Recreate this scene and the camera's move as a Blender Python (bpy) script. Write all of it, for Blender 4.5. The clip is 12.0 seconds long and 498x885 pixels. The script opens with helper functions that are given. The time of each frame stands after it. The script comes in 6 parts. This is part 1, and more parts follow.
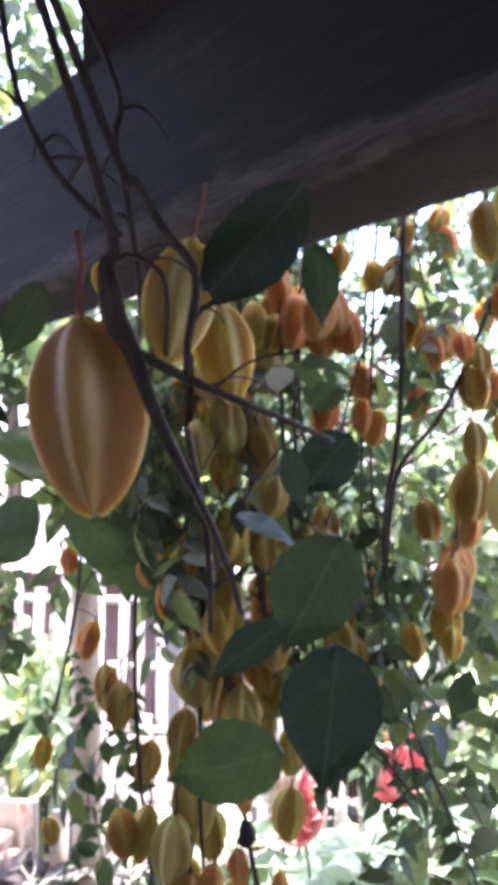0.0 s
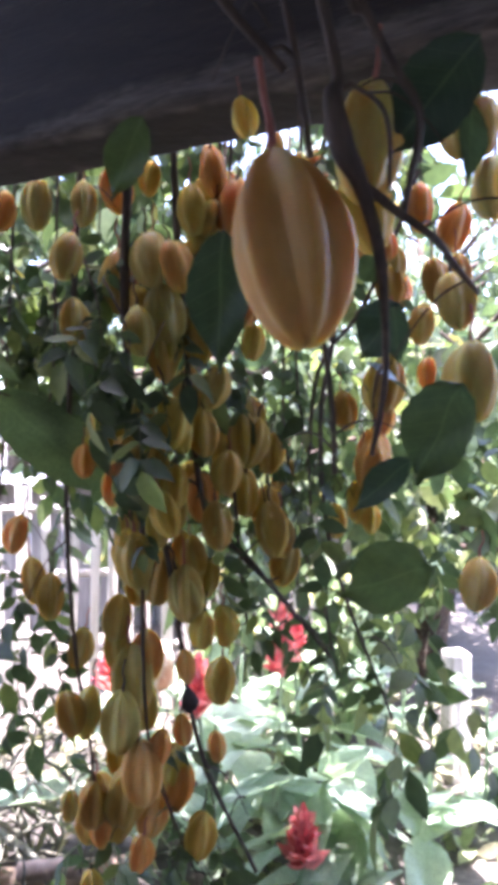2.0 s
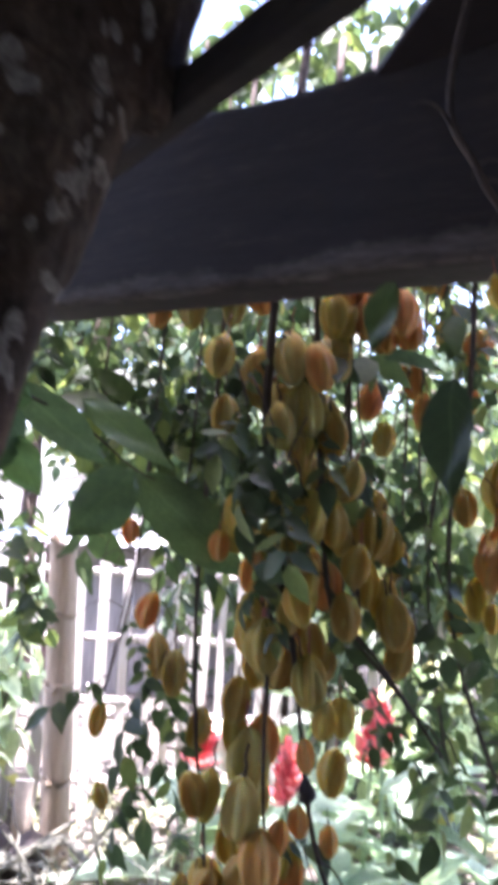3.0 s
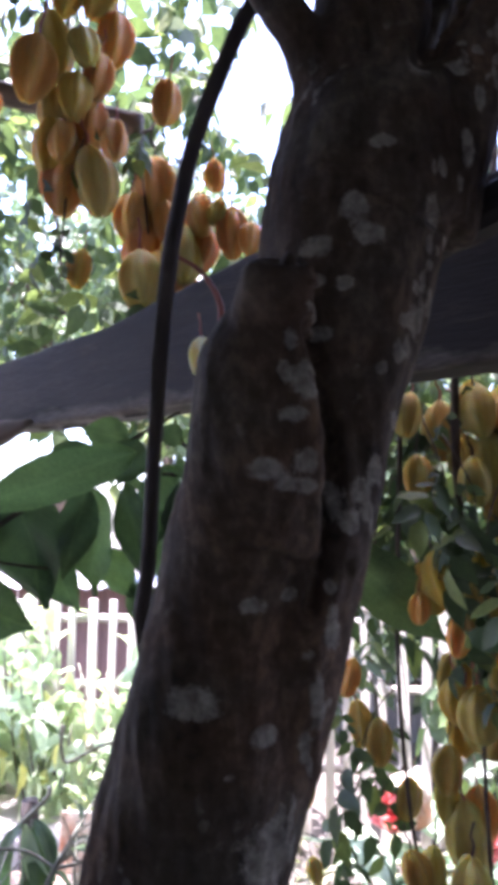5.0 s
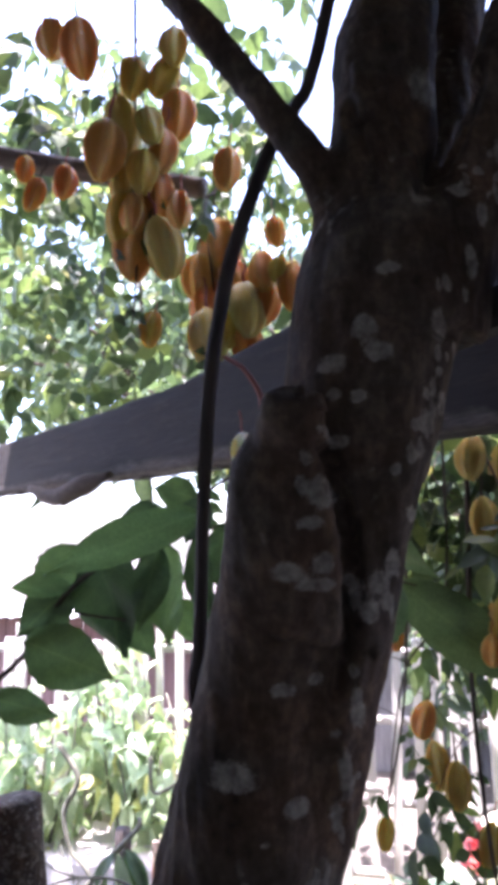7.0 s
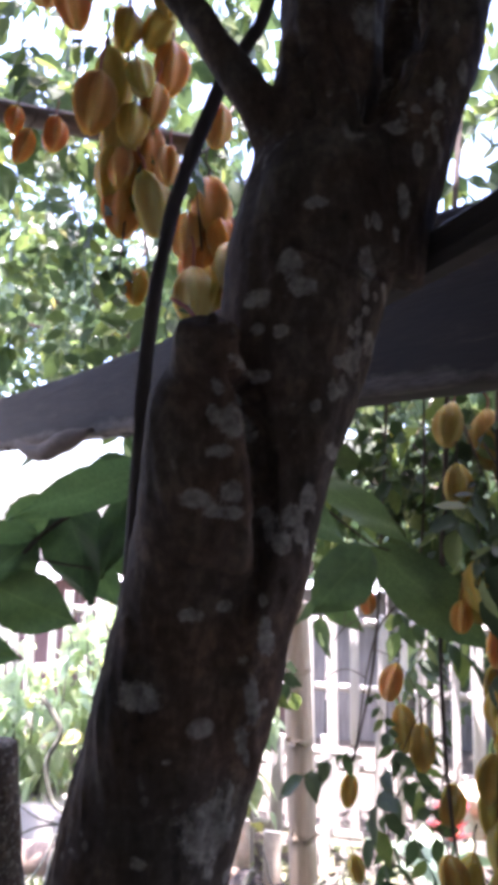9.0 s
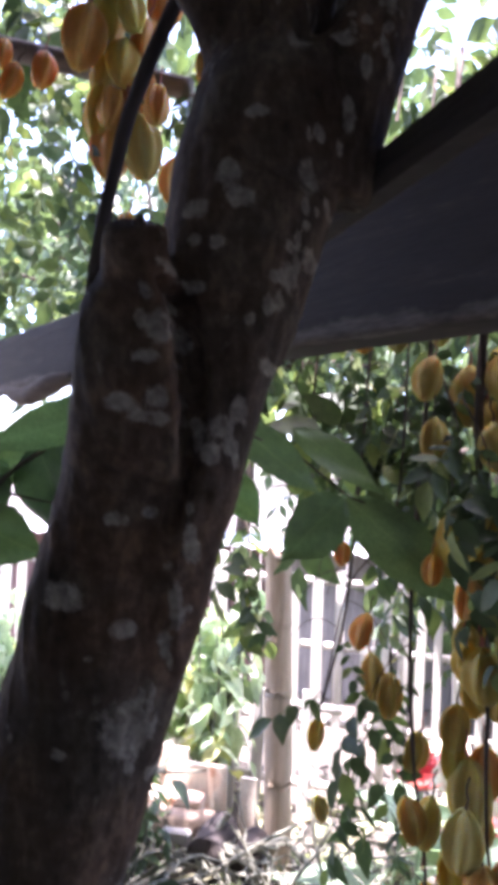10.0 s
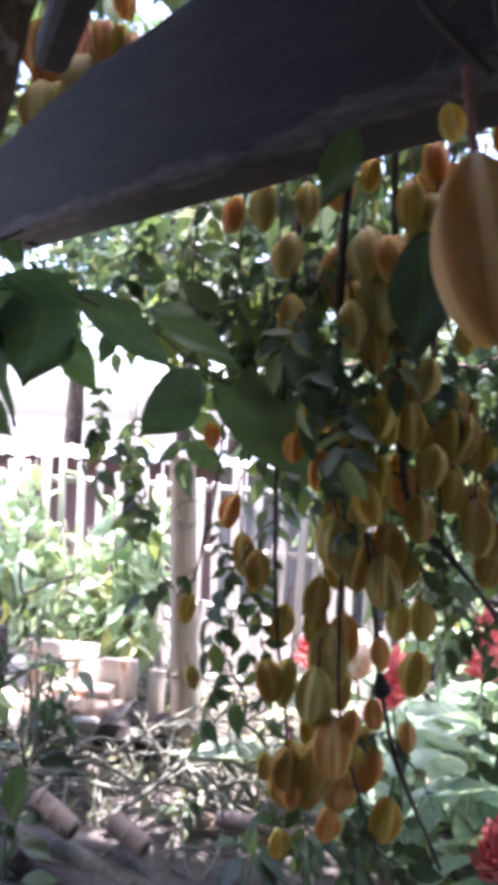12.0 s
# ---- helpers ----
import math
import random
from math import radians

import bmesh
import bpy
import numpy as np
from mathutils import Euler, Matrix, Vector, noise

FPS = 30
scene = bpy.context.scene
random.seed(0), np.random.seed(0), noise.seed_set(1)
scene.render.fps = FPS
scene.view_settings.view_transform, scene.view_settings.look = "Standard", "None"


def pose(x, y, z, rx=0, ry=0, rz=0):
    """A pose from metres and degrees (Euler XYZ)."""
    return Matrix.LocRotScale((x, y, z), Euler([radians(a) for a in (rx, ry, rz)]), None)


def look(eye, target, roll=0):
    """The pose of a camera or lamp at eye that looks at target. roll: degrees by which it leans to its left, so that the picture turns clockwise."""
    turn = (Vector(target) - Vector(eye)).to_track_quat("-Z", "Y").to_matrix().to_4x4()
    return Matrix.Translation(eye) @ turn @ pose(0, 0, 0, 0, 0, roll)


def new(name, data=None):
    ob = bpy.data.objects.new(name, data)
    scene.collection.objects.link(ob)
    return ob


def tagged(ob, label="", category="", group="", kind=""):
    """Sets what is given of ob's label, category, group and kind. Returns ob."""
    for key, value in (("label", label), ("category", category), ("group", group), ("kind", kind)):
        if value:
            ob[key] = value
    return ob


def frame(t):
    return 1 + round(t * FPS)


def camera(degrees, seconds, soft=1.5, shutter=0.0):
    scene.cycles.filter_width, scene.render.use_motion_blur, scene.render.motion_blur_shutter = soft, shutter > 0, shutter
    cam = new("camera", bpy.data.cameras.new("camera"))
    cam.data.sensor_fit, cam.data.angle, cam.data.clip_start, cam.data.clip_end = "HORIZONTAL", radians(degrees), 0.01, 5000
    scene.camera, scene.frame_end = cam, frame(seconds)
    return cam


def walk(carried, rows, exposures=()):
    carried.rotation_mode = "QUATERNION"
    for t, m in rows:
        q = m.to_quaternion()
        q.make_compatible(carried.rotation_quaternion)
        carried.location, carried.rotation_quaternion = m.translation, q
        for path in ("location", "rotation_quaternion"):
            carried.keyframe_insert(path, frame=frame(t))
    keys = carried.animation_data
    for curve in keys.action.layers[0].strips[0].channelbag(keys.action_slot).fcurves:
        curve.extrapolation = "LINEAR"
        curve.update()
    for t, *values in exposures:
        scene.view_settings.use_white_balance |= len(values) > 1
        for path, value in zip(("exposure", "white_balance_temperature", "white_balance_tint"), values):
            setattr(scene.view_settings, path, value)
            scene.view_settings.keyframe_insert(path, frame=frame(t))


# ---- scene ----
cam = camera(40.6, 12.0, soft=6.5, shutter=0.5)
PATH = [
    (0, (0.107, 0.03, 1.524), (-0.061, 2.011, 1.737), 0.6),
    (0.5, (0.07, 0.032, 1.533), (0.066, 2.015, 1.793), -1.5),
    (1, (0.028, 0.003, 1.522), (0.213, 1.979, 1.766), -2.1),
    (1.5, (-0.042, 0.004, 1.488), (0.23, 1.983, 1.589), -0.4),
    (2, (-0.102, 0.023, 1.478), (0.264, 1.989, 1.44), 0.2),
    (2.5, (-0.172, 0.003, 1.471), (0.106, 1.984, 1.444), 2.3),
    (3, (-0.25, -0.013, 1.519), (-0.051, 1.972, 1.67), 3.6),
    (3.5, (-0.306, -0.008, 1.539), (-0.146, 1.974, 1.77), 3.7),
    (5.5, (-0.389, -0.013, 1.588), (-0.601, 1.961, 1.827), -0.3),
    (6, (-0.38, -0.025, 1.599), (-0.636, 1.942, 1.858), 0.3),
    (6.5, (-0.363, -0.049, 1.603), (-0.706, 1.903, 1.875), 0.1),
    (7, (-0.347, -0.06, 1.613), (-0.727, 1.881, 1.912), -0.9),
    (9, (-0.296, -0.05, 1.588), (-0.699, 1.896, 1.811), 1.2),
    (9.5, (-0.284, -0.052, 1.579), (-0.709, 1.892, 1.783), 2.0),
    (10, (-0.253, -0.041, 1.557), (-0.662, 1.913, 1.68), 3.2),
    (10.5, (-0.238, -0.035, 1.526), (-0.642, 1.923, 1.593), 3.8),
    (11, (-0.213, -0.026, 1.5), (-0.595, 1.937, 1.509), 3.8),
    (11.5, (-0.157, -0.027, 1.458), (-0.507, 1.941, 1.427), 3.5),
    (12, (-0.09, -0.018, 1.476), (-0.351, 1.963, 1.398), 2.8),
]
walk(cam, [(t, look(eye, target, roll)) for t, eye, target, roll in PATH],
     [(0.0, 3.95, 5950, 31), (0.5, 4.08, 5800, 35), (1.0, 4.1, 5600, 38), (1.5, 4.05, 5700, 35), (2.0, 3.85, 5950, 32), (3.0, 3.72, 5900, 32), (3.5, 3.84, 5900, 32),
      (5.5, 3.62, 5900, 32), (9.0, 3.56, 6050, 32), (11.0, 3.64, 6000, 31), (11.5, 3.44, 5900, 30), (12.0, 3.3, 5900, 30)])

# ---- world, sun, exposure ----
world = bpy.data.worlds.new("sky")
scene.world = world
world.use_nodes = True
wn = world.node_tree.nodes
sky = wn.new("ShaderNodeTexSky")
sky.sky_type = "NISHITA"
sky.sun_disc = False
sky.sun_elevation = radians(80)
sky.sun_rotation = radians(204)
sky.dust_density = 3.0
world.node_tree.links.new(sky.outputs[0], wn["Background"].inputs[0])
wn["Background"].inputs[1].default_value = 0.15
sun_data = bpy.data.lights.new("sun", "SUN")
sun_data.energy, sun_data.angle, sun_data.color = 3.7, radians(0.6), (1.0, 0.97, 0.92)
sun = new("sun", sun_data)
sun.matrix_world = look((-0.6, -1.3, 8.0), (0, 0, 0))


# ---- materials ----
def material(name):
    mat = bpy.data.materials.new(name)
    mat.use_nodes = True
    nt = mat.node_tree
    nt.nodes.clear()
    return mat, nt


def node(nt, kind, **values):
    n = nt.nodes.new(kind)
    for key, value in values.items():
        n.inputs[key].default_value = value
    return n


def ramp(nt, source, *stops):
    r = nt.nodes.new("ShaderNodeValToRGB")
    while len(r.color_ramp.elements) < len(stops):
        r.color_ramp.elements.new(0.5)
    for e, (at, colour) in zip(r.color_ramp.elements, stops):
        e.position, e.color = at, (*colour, 1)
    nt.links.new(source, r.inputs[0])
    return r.outputs[0]


def noise_of(nt, scale, detail=4.0, rough=0.55, stretch=(1, 1, 1)):
    co = nt.nodes.new("ShaderNodeTexCoord")
    mp = node(nt, "ShaderNodeMapping", Scale=stretch)
    nt.links.new(co.outputs["Object"], mp.inputs[0])
    n = node(nt, "ShaderNodeTexNoise", Scale=scale, Detail=detail, Roughness=rough)
    nt.links.new(mp.outputs[0], n.inputs["Vector"])
    return n.outputs[0]


def blend(nt, fac, a, b, mode="MIX"):
    m = nt.nodes.new("ShaderNodeMixRGB")
    m.blend_type = mode
    for socket, v in zip(m.inputs, (fac, a, b)):
        if isinstance(v, bpy.types.NodeSocket):
            nt.links.new(v, socket)
        else:
            socket.default_value = v if isinstance(v, float) else (*v, 1)
    return m.outputs[0]


def finish(nt, shader):
    out = nt.nodes.new("ShaderNodeOutputMaterial")
    nt.links.new(shader, out.inputs[0])


def bump_of(nt, height, strength, distance):
    b = node(nt, "ShaderNodeBump", Strength=strength, Distance=distance)
    nt.links.new(height, b.inputs["Height"])
    return b.outputs[0]


def rough_material(name, dark, light, scale=20.0, stretch=(1, 1, 1), rough=0.8, bump=0.4, depth=0.004, fine=120.0, per_object=0.0):
    mat, nt = material(name)
    coarse, grain = noise_of(nt, scale, 6.0, 0.6, stretch), noise_of(nt, fine, 3.0, 0.6, stretch)
    mixed = blend(nt, 0.35, coarse, grain)
    colour = ramp(nt, mixed, (0.32, dark), (0.68, light))
    if per_object:
        info = nt.nodes.new("ShaderNodeObjectInfo")
        tone = ramp(nt, info.outputs["Random"], (0.0, (1 - per_object,) * 3), (1.0, (1, 1, 1)))
        colour = blend(nt, 1.0, colour, tone, "MULTIPLY")
    p = node(nt, "ShaderNodeBsdfPrincipled", Roughness=rough)
    nt.links.new(colour, p.inputs["Base Color"])
    nt.links.new(bump_of(nt, mixed, bump, depth), p.inputs["Normal"])
    finish(nt, p.outputs[0])
    return mat


def calc(nt, kind, a, b=0.0):
    m = nt.nodes.new("ShaderNodeMath")
    m.operation = kind
    for socket, v in zip(m.inputs, (a, b)):
        if isinstance(v, bpy.types.NodeSocket):
            nt.links.new(v, socket)
        else:
            socket.default_value = v
    return m.outputs[0]


def vein_mask(nt):
    """Midrib and side veins of a leaf of unit length along y."""
    co = nt.nodes.new("ShaderNodeTexCoord")
    xyz = nt.nodes.new("ShaderNodeSeparateXYZ")
    nt.links.new(co.outputs["Object"], xyz.inputs[0])
    off = calc(nt, "ABSOLUTE", xyz.outputs[0])
    rib = calc(nt, "LESS_THAN", off, 0.01)
    saw = calc(nt, "FRACT", calc(nt, "MULTIPLY", calc(nt, "SUBTRACT", xyz.outputs[1], calc(nt, "MULTIPLY", off, 0.75)), 8.0))
    side = calc(nt, "LESS_THAN", saw, 0.07)
    return calc(nt, "MAXIMUM", rib, calc(nt, "MULTIPLY", side, 0.6))


def leaf_material(name, stops, through_light=0.4, island=True, rough=0.42, veins=False):
    mat, nt = material(name)
    if island:
        pick = nt.nodes.new("ShaderNodeNewGeometry").outputs["Random Per Island"]
    else:
        pick = nt.nodes.new("ShaderNodeObjectInfo").outputs["Random"]
    colour = ramp(nt, pick, *stops)
    blotch = noise_of(nt, 55.0, 4.0)
    colour = blend(nt, 1.0, colour, ramp(nt, blotch, (0.3, (0.72, 0.74, 0.7)), (0.7, (1.1, 1.08, 1.0))), "MULTIPLY")
    if veins:
        fine = ramp(nt, noise_of(nt, 5.0, 5.0, 0.6), (0.3, (0.75, 0.75, 0.75)), (0.7, (1.15, 1.12, 1.05)))
        colour = blend(nt, 1.0, colour, fine, "MULTIPLY")
        colour = blend(nt, calc(nt, "MULTIPLY", vein_mask(nt), 0.14), colour, (0.2, 0.27, 0.12))
    p = node(nt, "ShaderNodeBsdfPrincipled", Roughness=rough)
    nt.links.new(colour, p.inputs["Base Color"])
    nt.links.new(bump_of(nt, noise_of(nt, 160.0, 2.0), 0.25, 0.001), p.inputs["Normal"])
    t = nt.nodes.new("ShaderNodeBsdfTranslucent")
    nt.links.new(blend(nt, 1.0, colour, (1.3, 1.4, 1.0), "MULTIPLY"), t.inputs[0])
    m = nt.nodes.new("ShaderNodeMixShader")
    m.inputs[0].default_value = through_light
    nt.links.new(p.outputs[0], m.inputs[1])
    nt.links.new(t.outputs[0], m.inputs[2])
    finish(nt, m.outputs[0])
    return mat


def fruit_material(name, low, mid, high, rib=(0.4, 0.37, 0.12)):
    mat, nt = material(name)
    info = nt.nodes.new("ShaderNodeObjectInfo").outputs["Random"]
    base = ramp(nt, info, (0.0, low), (0.5, mid), (1.0, high))
    skin = ramp(nt, noise_of(nt, 1.6, 4.0, 0.6, (3, 3, 1.2)), (0.35, (0.82, 0.74, 0.6)), (0.65, (1.05, 1.05, 1.0)))
    base = blend(nt, 1.0, base, skin, "MULTIPLY")
    # bruises and brown specks of ripe skin
    speck = ramp(nt, noise_of(nt, 9.0, 5.0, 0.7), (0.66, (1, 1, 1)), (0.74, (0.45, 0.3, 0.2)))
    base = blend(nt, 0.8, base, speck, "MULTIPLY")
    # yellow-green skin towards the five ribs, riper orange in the furrows
    co = nt.nodes.new("ShaderNodeTexCoord")
    xyz = nt.nodes.new("ShaderNodeSeparateXYZ")
    nt.links.new(co.outputs["Object"], xyz.inputs[0])
    round_it = calc(nt, "COSINE", calc(nt, "MULTIPLY", calc(nt, "ARCTAN2", xyz.outputs[1], xyz.outputs[0]), 5.0))
    round_it = calc(nt, "ADD", round_it, calc(nt, "MULTIPLY", calc(nt, "SUBTRACT", noise_of(nt, 3.5, 3.0), 0.5), 0.9))
    base = blend(nt, ramp(nt, round_it, (0.05, (0, 0, 0)), (0.95, (0.1, 0.1, 0.1))), base, rib)
    base = blend(nt, 1.0, base, ramp(nt, round_it, (-0.6, (1.03, 0.94, 0.83)), (0.5, (1, 1, 1))), "MULTIPLY")
    # ends stay greener
    ends = ramp(nt, calc(nt, "ABSOLUTE", calc(nt, "ADD", xyz.outputs[2], 0.5)), (0.3, (0, 0, 0)), (0.5, (0.35, 0.35, 0.35)))
    base = blend(nt, ends, base, rib)
    p = node(nt, "ShaderNodeBsdfPrincipled", Roughness=0.58)
    p.inputs["Subsurface Weight"].default_value = 0.75
    p.inputs["Subsurface Radius"].default_value = (1.0, 0.6, 0.2)
    p.inputs["Subsurface Scale"].default_value = 0.03
    p.inputs["Specular IOR Level"].default_value = 0.18
    nt.links.new(base, p.inputs["Base Color"])
    nt.links.new(bump_of(nt, noise_of(nt, 14.0, 3.0), 0.12, 0.002), p.inputs["Normal"])
    finish(nt, p.outputs[0])
    return mat


FRUIT = [
    fruit_material("ripe_orange_skin", (0.56, 0.25, 0.085), (0.58, 0.31, 0.1), (0.57, 0.355, 0.12)),
    fruit_material("yellow_skin", (0.46, 0.34, 0.075), (0.49, 0.39, 0.085), (0.47, 0.41, 0.11)),
    fruit_material("yellow_green_skin", (0.42, 0.38, 0.13), (0.47, 0.42, 0.15), (0.51, 0.44, 0.18)),
    # Amber skin made darker, so shade inside the bunch sits in its colour.
    fruit_material("shaded_amber_skin", (0.36, 0.215, 0.06), (0.38, 0.28, 0.075), (0.38, 0.32, 0.1)),
    fruit_material("unripe_skin", (0.5, 0.62, 0.42), (0.54, 0.64, 0.45), (0.56, 0.66, 0.47), (0.66, 0.7, 0.52)),
    fruit_material("tan_orange_skin", (0.41, 0.265, 0.095), (0.43, 0.275, 0.1), (0.44, 0.285, 0.105), (0.43, 0.32, 0.12)),
]
TWIG = rough_material("dark_twig_bark", (0.035, 0.024, 0.018), (0.1, 0.07, 0.05), 60.0, (1, 1, 0.3), 0.85, 0.5, 0.002)
DARK_TWIG = rough_material("blackish_shoot_bark", (0.017, 0.013, 0.011), (0.06, 0.046, 0.038), 45.0, (1, 1, 0.3), 0.9, 0.6, 0.002)
RED_TWIG = rough_material("reddish_twig", (0.22, 0.06, 0.04), (0.35, 0.12, 0.08), 60.0, (1, 1, 0.3), 0.7, 0.3, 0.001)
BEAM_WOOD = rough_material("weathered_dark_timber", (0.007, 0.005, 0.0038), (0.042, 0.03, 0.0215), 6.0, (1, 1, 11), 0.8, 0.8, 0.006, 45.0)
POLE_WOOD = rough_material("grey_brown_pole", (0.06, 0.045, 0.036), (0.15, 0.115, 0.09), 9.0, (0.6, 6, 6), 0.85, 0.5, 0.003)
BAMBOO = rough_material("dry_bamboo", (0.33, 0.235, 0.15), (0.54, 0.43, 0.31), 14.0, (6, 6, 0.5), 0.6, 0.25, 0.002, 80.0, 0.25)
PICKET = rough_material("sun_bleached_slat", (0.36, 0.33, 0.29), (0.62, 0.58, 0.53), 12.0, (5, 5, 0.5), 0.75, 0.3, 0.002, 90.0, 0.3)
BROWN_WALL = rough_material("maroon_board", (0.085, 0.05, 0.045), (0.17, 0.1, 0.09), 8.0, (5, 5, 0.6), 0.8, 0.4, 0.003)
GREY_BOARD = rough_material("grey_weathered_board", (0.13, 0.125, 0.12), (0.3, 0.29, 0.28), 8.0, (5, 5, 0.6), 0.85, 0.4, 0.003)
TIN = rough_material("pale_tin", (0.5, 0.5, 0.5), (0.7, 0.7, 0.69), 5.0, (1, 1, 1), 0.45, 0.2, 0.002)
SOIL = rough_material("dry_soil", (0.035, 0.03, 0.024), (0.14, 0.12, 0.1), 3.0, (1, 1, 1), 0.95, 0.8, 0.02, 45.0)
PAVING = rough_material("grey_concrete", (0.36, 0.33, 0.3), (0.55, 0.51, 0.48), 5.0, (1, 1, 1), 0.9, 0.3, 0.004)
PLASTER = rough_material("grey_plaster", (0.42, 0.41, 0.39), (0.58, 0.56, 0.53), 4.0, (1, 1, 1), 0.9, 0.3, 0.004)
DEAD = rough_material("bleached_dead_twig", (0.085, 0.083, 0.06), (0.27, 0.265, 0.195), 40.0, (1, 1, 1), 0.85, 0.4, 0.002, 120.0, 0.35)
CHARRED = rough_material("charred_log_bark", (0.015, 0.012, 0.01), (0.06, 0.045, 0.04), 18.0, (1, 1, 0.4), 0.9, 0.8, 0.008)
LOG = rough_material("split_log_wood", (0.17, 0.115, 0.08), (0.38, 0.28, 0.205), 12.0, (3, 3, 0.5), 0.8, 0.5, 0.004)


def beam_material():
    """Dark weathered timber, its lower front edge painted pale for wear and caught light."""
    mat, nt = material("weathered_beam_timber")
    coarse, grain = noise_of(nt, 5.0, 6.0, 0.65, (1.5, 1.5, 11)), noise_of(nt, 45.0, 3.0, 0.6, (1, 1, 8))
    mixed = blend(nt, 0.35, coarse, grain)
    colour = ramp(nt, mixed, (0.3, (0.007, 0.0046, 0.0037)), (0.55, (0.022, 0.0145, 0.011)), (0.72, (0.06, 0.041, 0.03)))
    edge = nt.nodes.new("ShaderNodeAttribute")
    edge.attribute_name = "worn"
    scuffed = calc(nt, "ADD", edge.outputs["Fac"], calc(nt, "MULTIPLY", calc(nt, "SUBTRACT", noise_of(nt, 9.0, 5.0, 0.65), 0.5), 2.2))
    pale = ramp(nt, grain, (0.3, (0.055, 0.045, 0.038)), (0.7, (0.15, 0.125, 0.105)))
    colour = blend(nt, ramp(nt, scuffed, (0.45, (0, 0, 0)), (0.85, (0.9, 0.9, 0.9))), colour, pale)
    p = node(nt, "ShaderNodeBsdfPrincipled", Roughness=0.75)
    nt.links.new(colour, p.inputs["Base Color"])
    nt.links.new(bump_of(nt, mixed, 0.8, 0.006), p.inputs["Normal"])
    finish(nt, p.outputs[0])
    return mat


BEAM = beam_material()


def clay_material():
    mat, nt = material("pale_stained_clay")
    coarse, grain = noise_of(nt, 11.0, 5.0, 0.6, (1, 1, 0.6)), noise_of(nt, 70.0, 3.0)
    colour = ramp(nt, coarse, (0.36, (0.5, 0.23, 0.13)), (0.44, (0.62, 0.45, 0.33)), (0.56, (0.7, 0.62, 0.5)), (0.7, (0.6, 0.57, 0.46)))
    colour = blend(nt, 1.0, colour, ramp(nt, grain, (0.3, (0.82, 0.8, 0.78)), (0.7, (1.05, 1.05, 1.05))), "MULTIPLY")
    p = node(nt, "ShaderNodeBsdfPrincipled", Roughness=0.85)
    nt.links.new(colour, p.inputs["Base Color"])
    nt.links.new(bump_of(nt, grain, 0.3, 0.002), p.inputs["Normal"])
    finish(nt, p.outputs[0])
    return mat


CLAY = clay_material()
LEAF = leaf_material("carambola_leaf", ((0.0, (0.045, 0.068, 0.038)), (0.6, (0.085, 0.12, 0.052)), (1.0, (0.19, 0.22, 0.075))), 0.5, True, 0.52)
BIG_LEAF = leaf_material("broad_leaf", ((0.0, (0.024, 0.042, 0.028)), (0.5, (0.05, 0.078, 0.036)), (1.0, (0.078, 0.11, 0.042))), 0.36, False, 0.42, True)
# Darker copy of the broad leaf; shade on the near leaves is in its colour.
SHADED_LEAF = leaf_material("shaded_broad_leaf", ((0.0, (0.02, 0.038, 0.027)), (1.0, (0.032, 0.056, 0.036))), 0.22, False, 0.45, True)
CREEPER = leaf_material("creeper_leaf", ((0.0, (0.05, 0.085, 0.05)), (0.6, (0.085, 0.14, 0.07)), (1.0, (0.13, 0.21, 0.09))), 0.55, False, 0.45, True)
# Lighter copy of the broad leaf, with sunlight through the blade put into colour.
BACKLIT_LEAF = leaf_material("backlit_broad_leaf", ((0.0, (0.075, 0.12, 0.07)), (1.0, (0.12, 0.175, 0.09))), 0.45, False, 0.45, True)
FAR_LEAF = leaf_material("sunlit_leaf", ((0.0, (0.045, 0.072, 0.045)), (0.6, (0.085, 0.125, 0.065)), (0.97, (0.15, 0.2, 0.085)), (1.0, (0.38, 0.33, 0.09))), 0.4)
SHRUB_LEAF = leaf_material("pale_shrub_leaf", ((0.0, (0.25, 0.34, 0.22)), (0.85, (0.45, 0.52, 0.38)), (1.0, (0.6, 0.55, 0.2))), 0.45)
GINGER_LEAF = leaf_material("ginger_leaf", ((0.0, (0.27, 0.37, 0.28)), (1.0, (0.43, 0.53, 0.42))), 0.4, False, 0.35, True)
YELLOW_LEAF = leaf_material("yellow_leaf", ((0.0, (0.75, 0.5, 0.02)), (1.0, (0.8, 0.6, 0.03))), 0.4, False)
DRY_LEAF = leaf_material("withered_leaf", ((0.0, (0.15, 0.13, 0.085)), (0.5, (0.33, 0.33, 0.22)), (1.0, (0.34, 0.4, 0.23))), 0.3)
BRACT = leaf_material("red_bract", ((0.0, (0.7, 0.11, 0.15)), (1.0, (0.9, 0.36, 0.4))), 0.35)


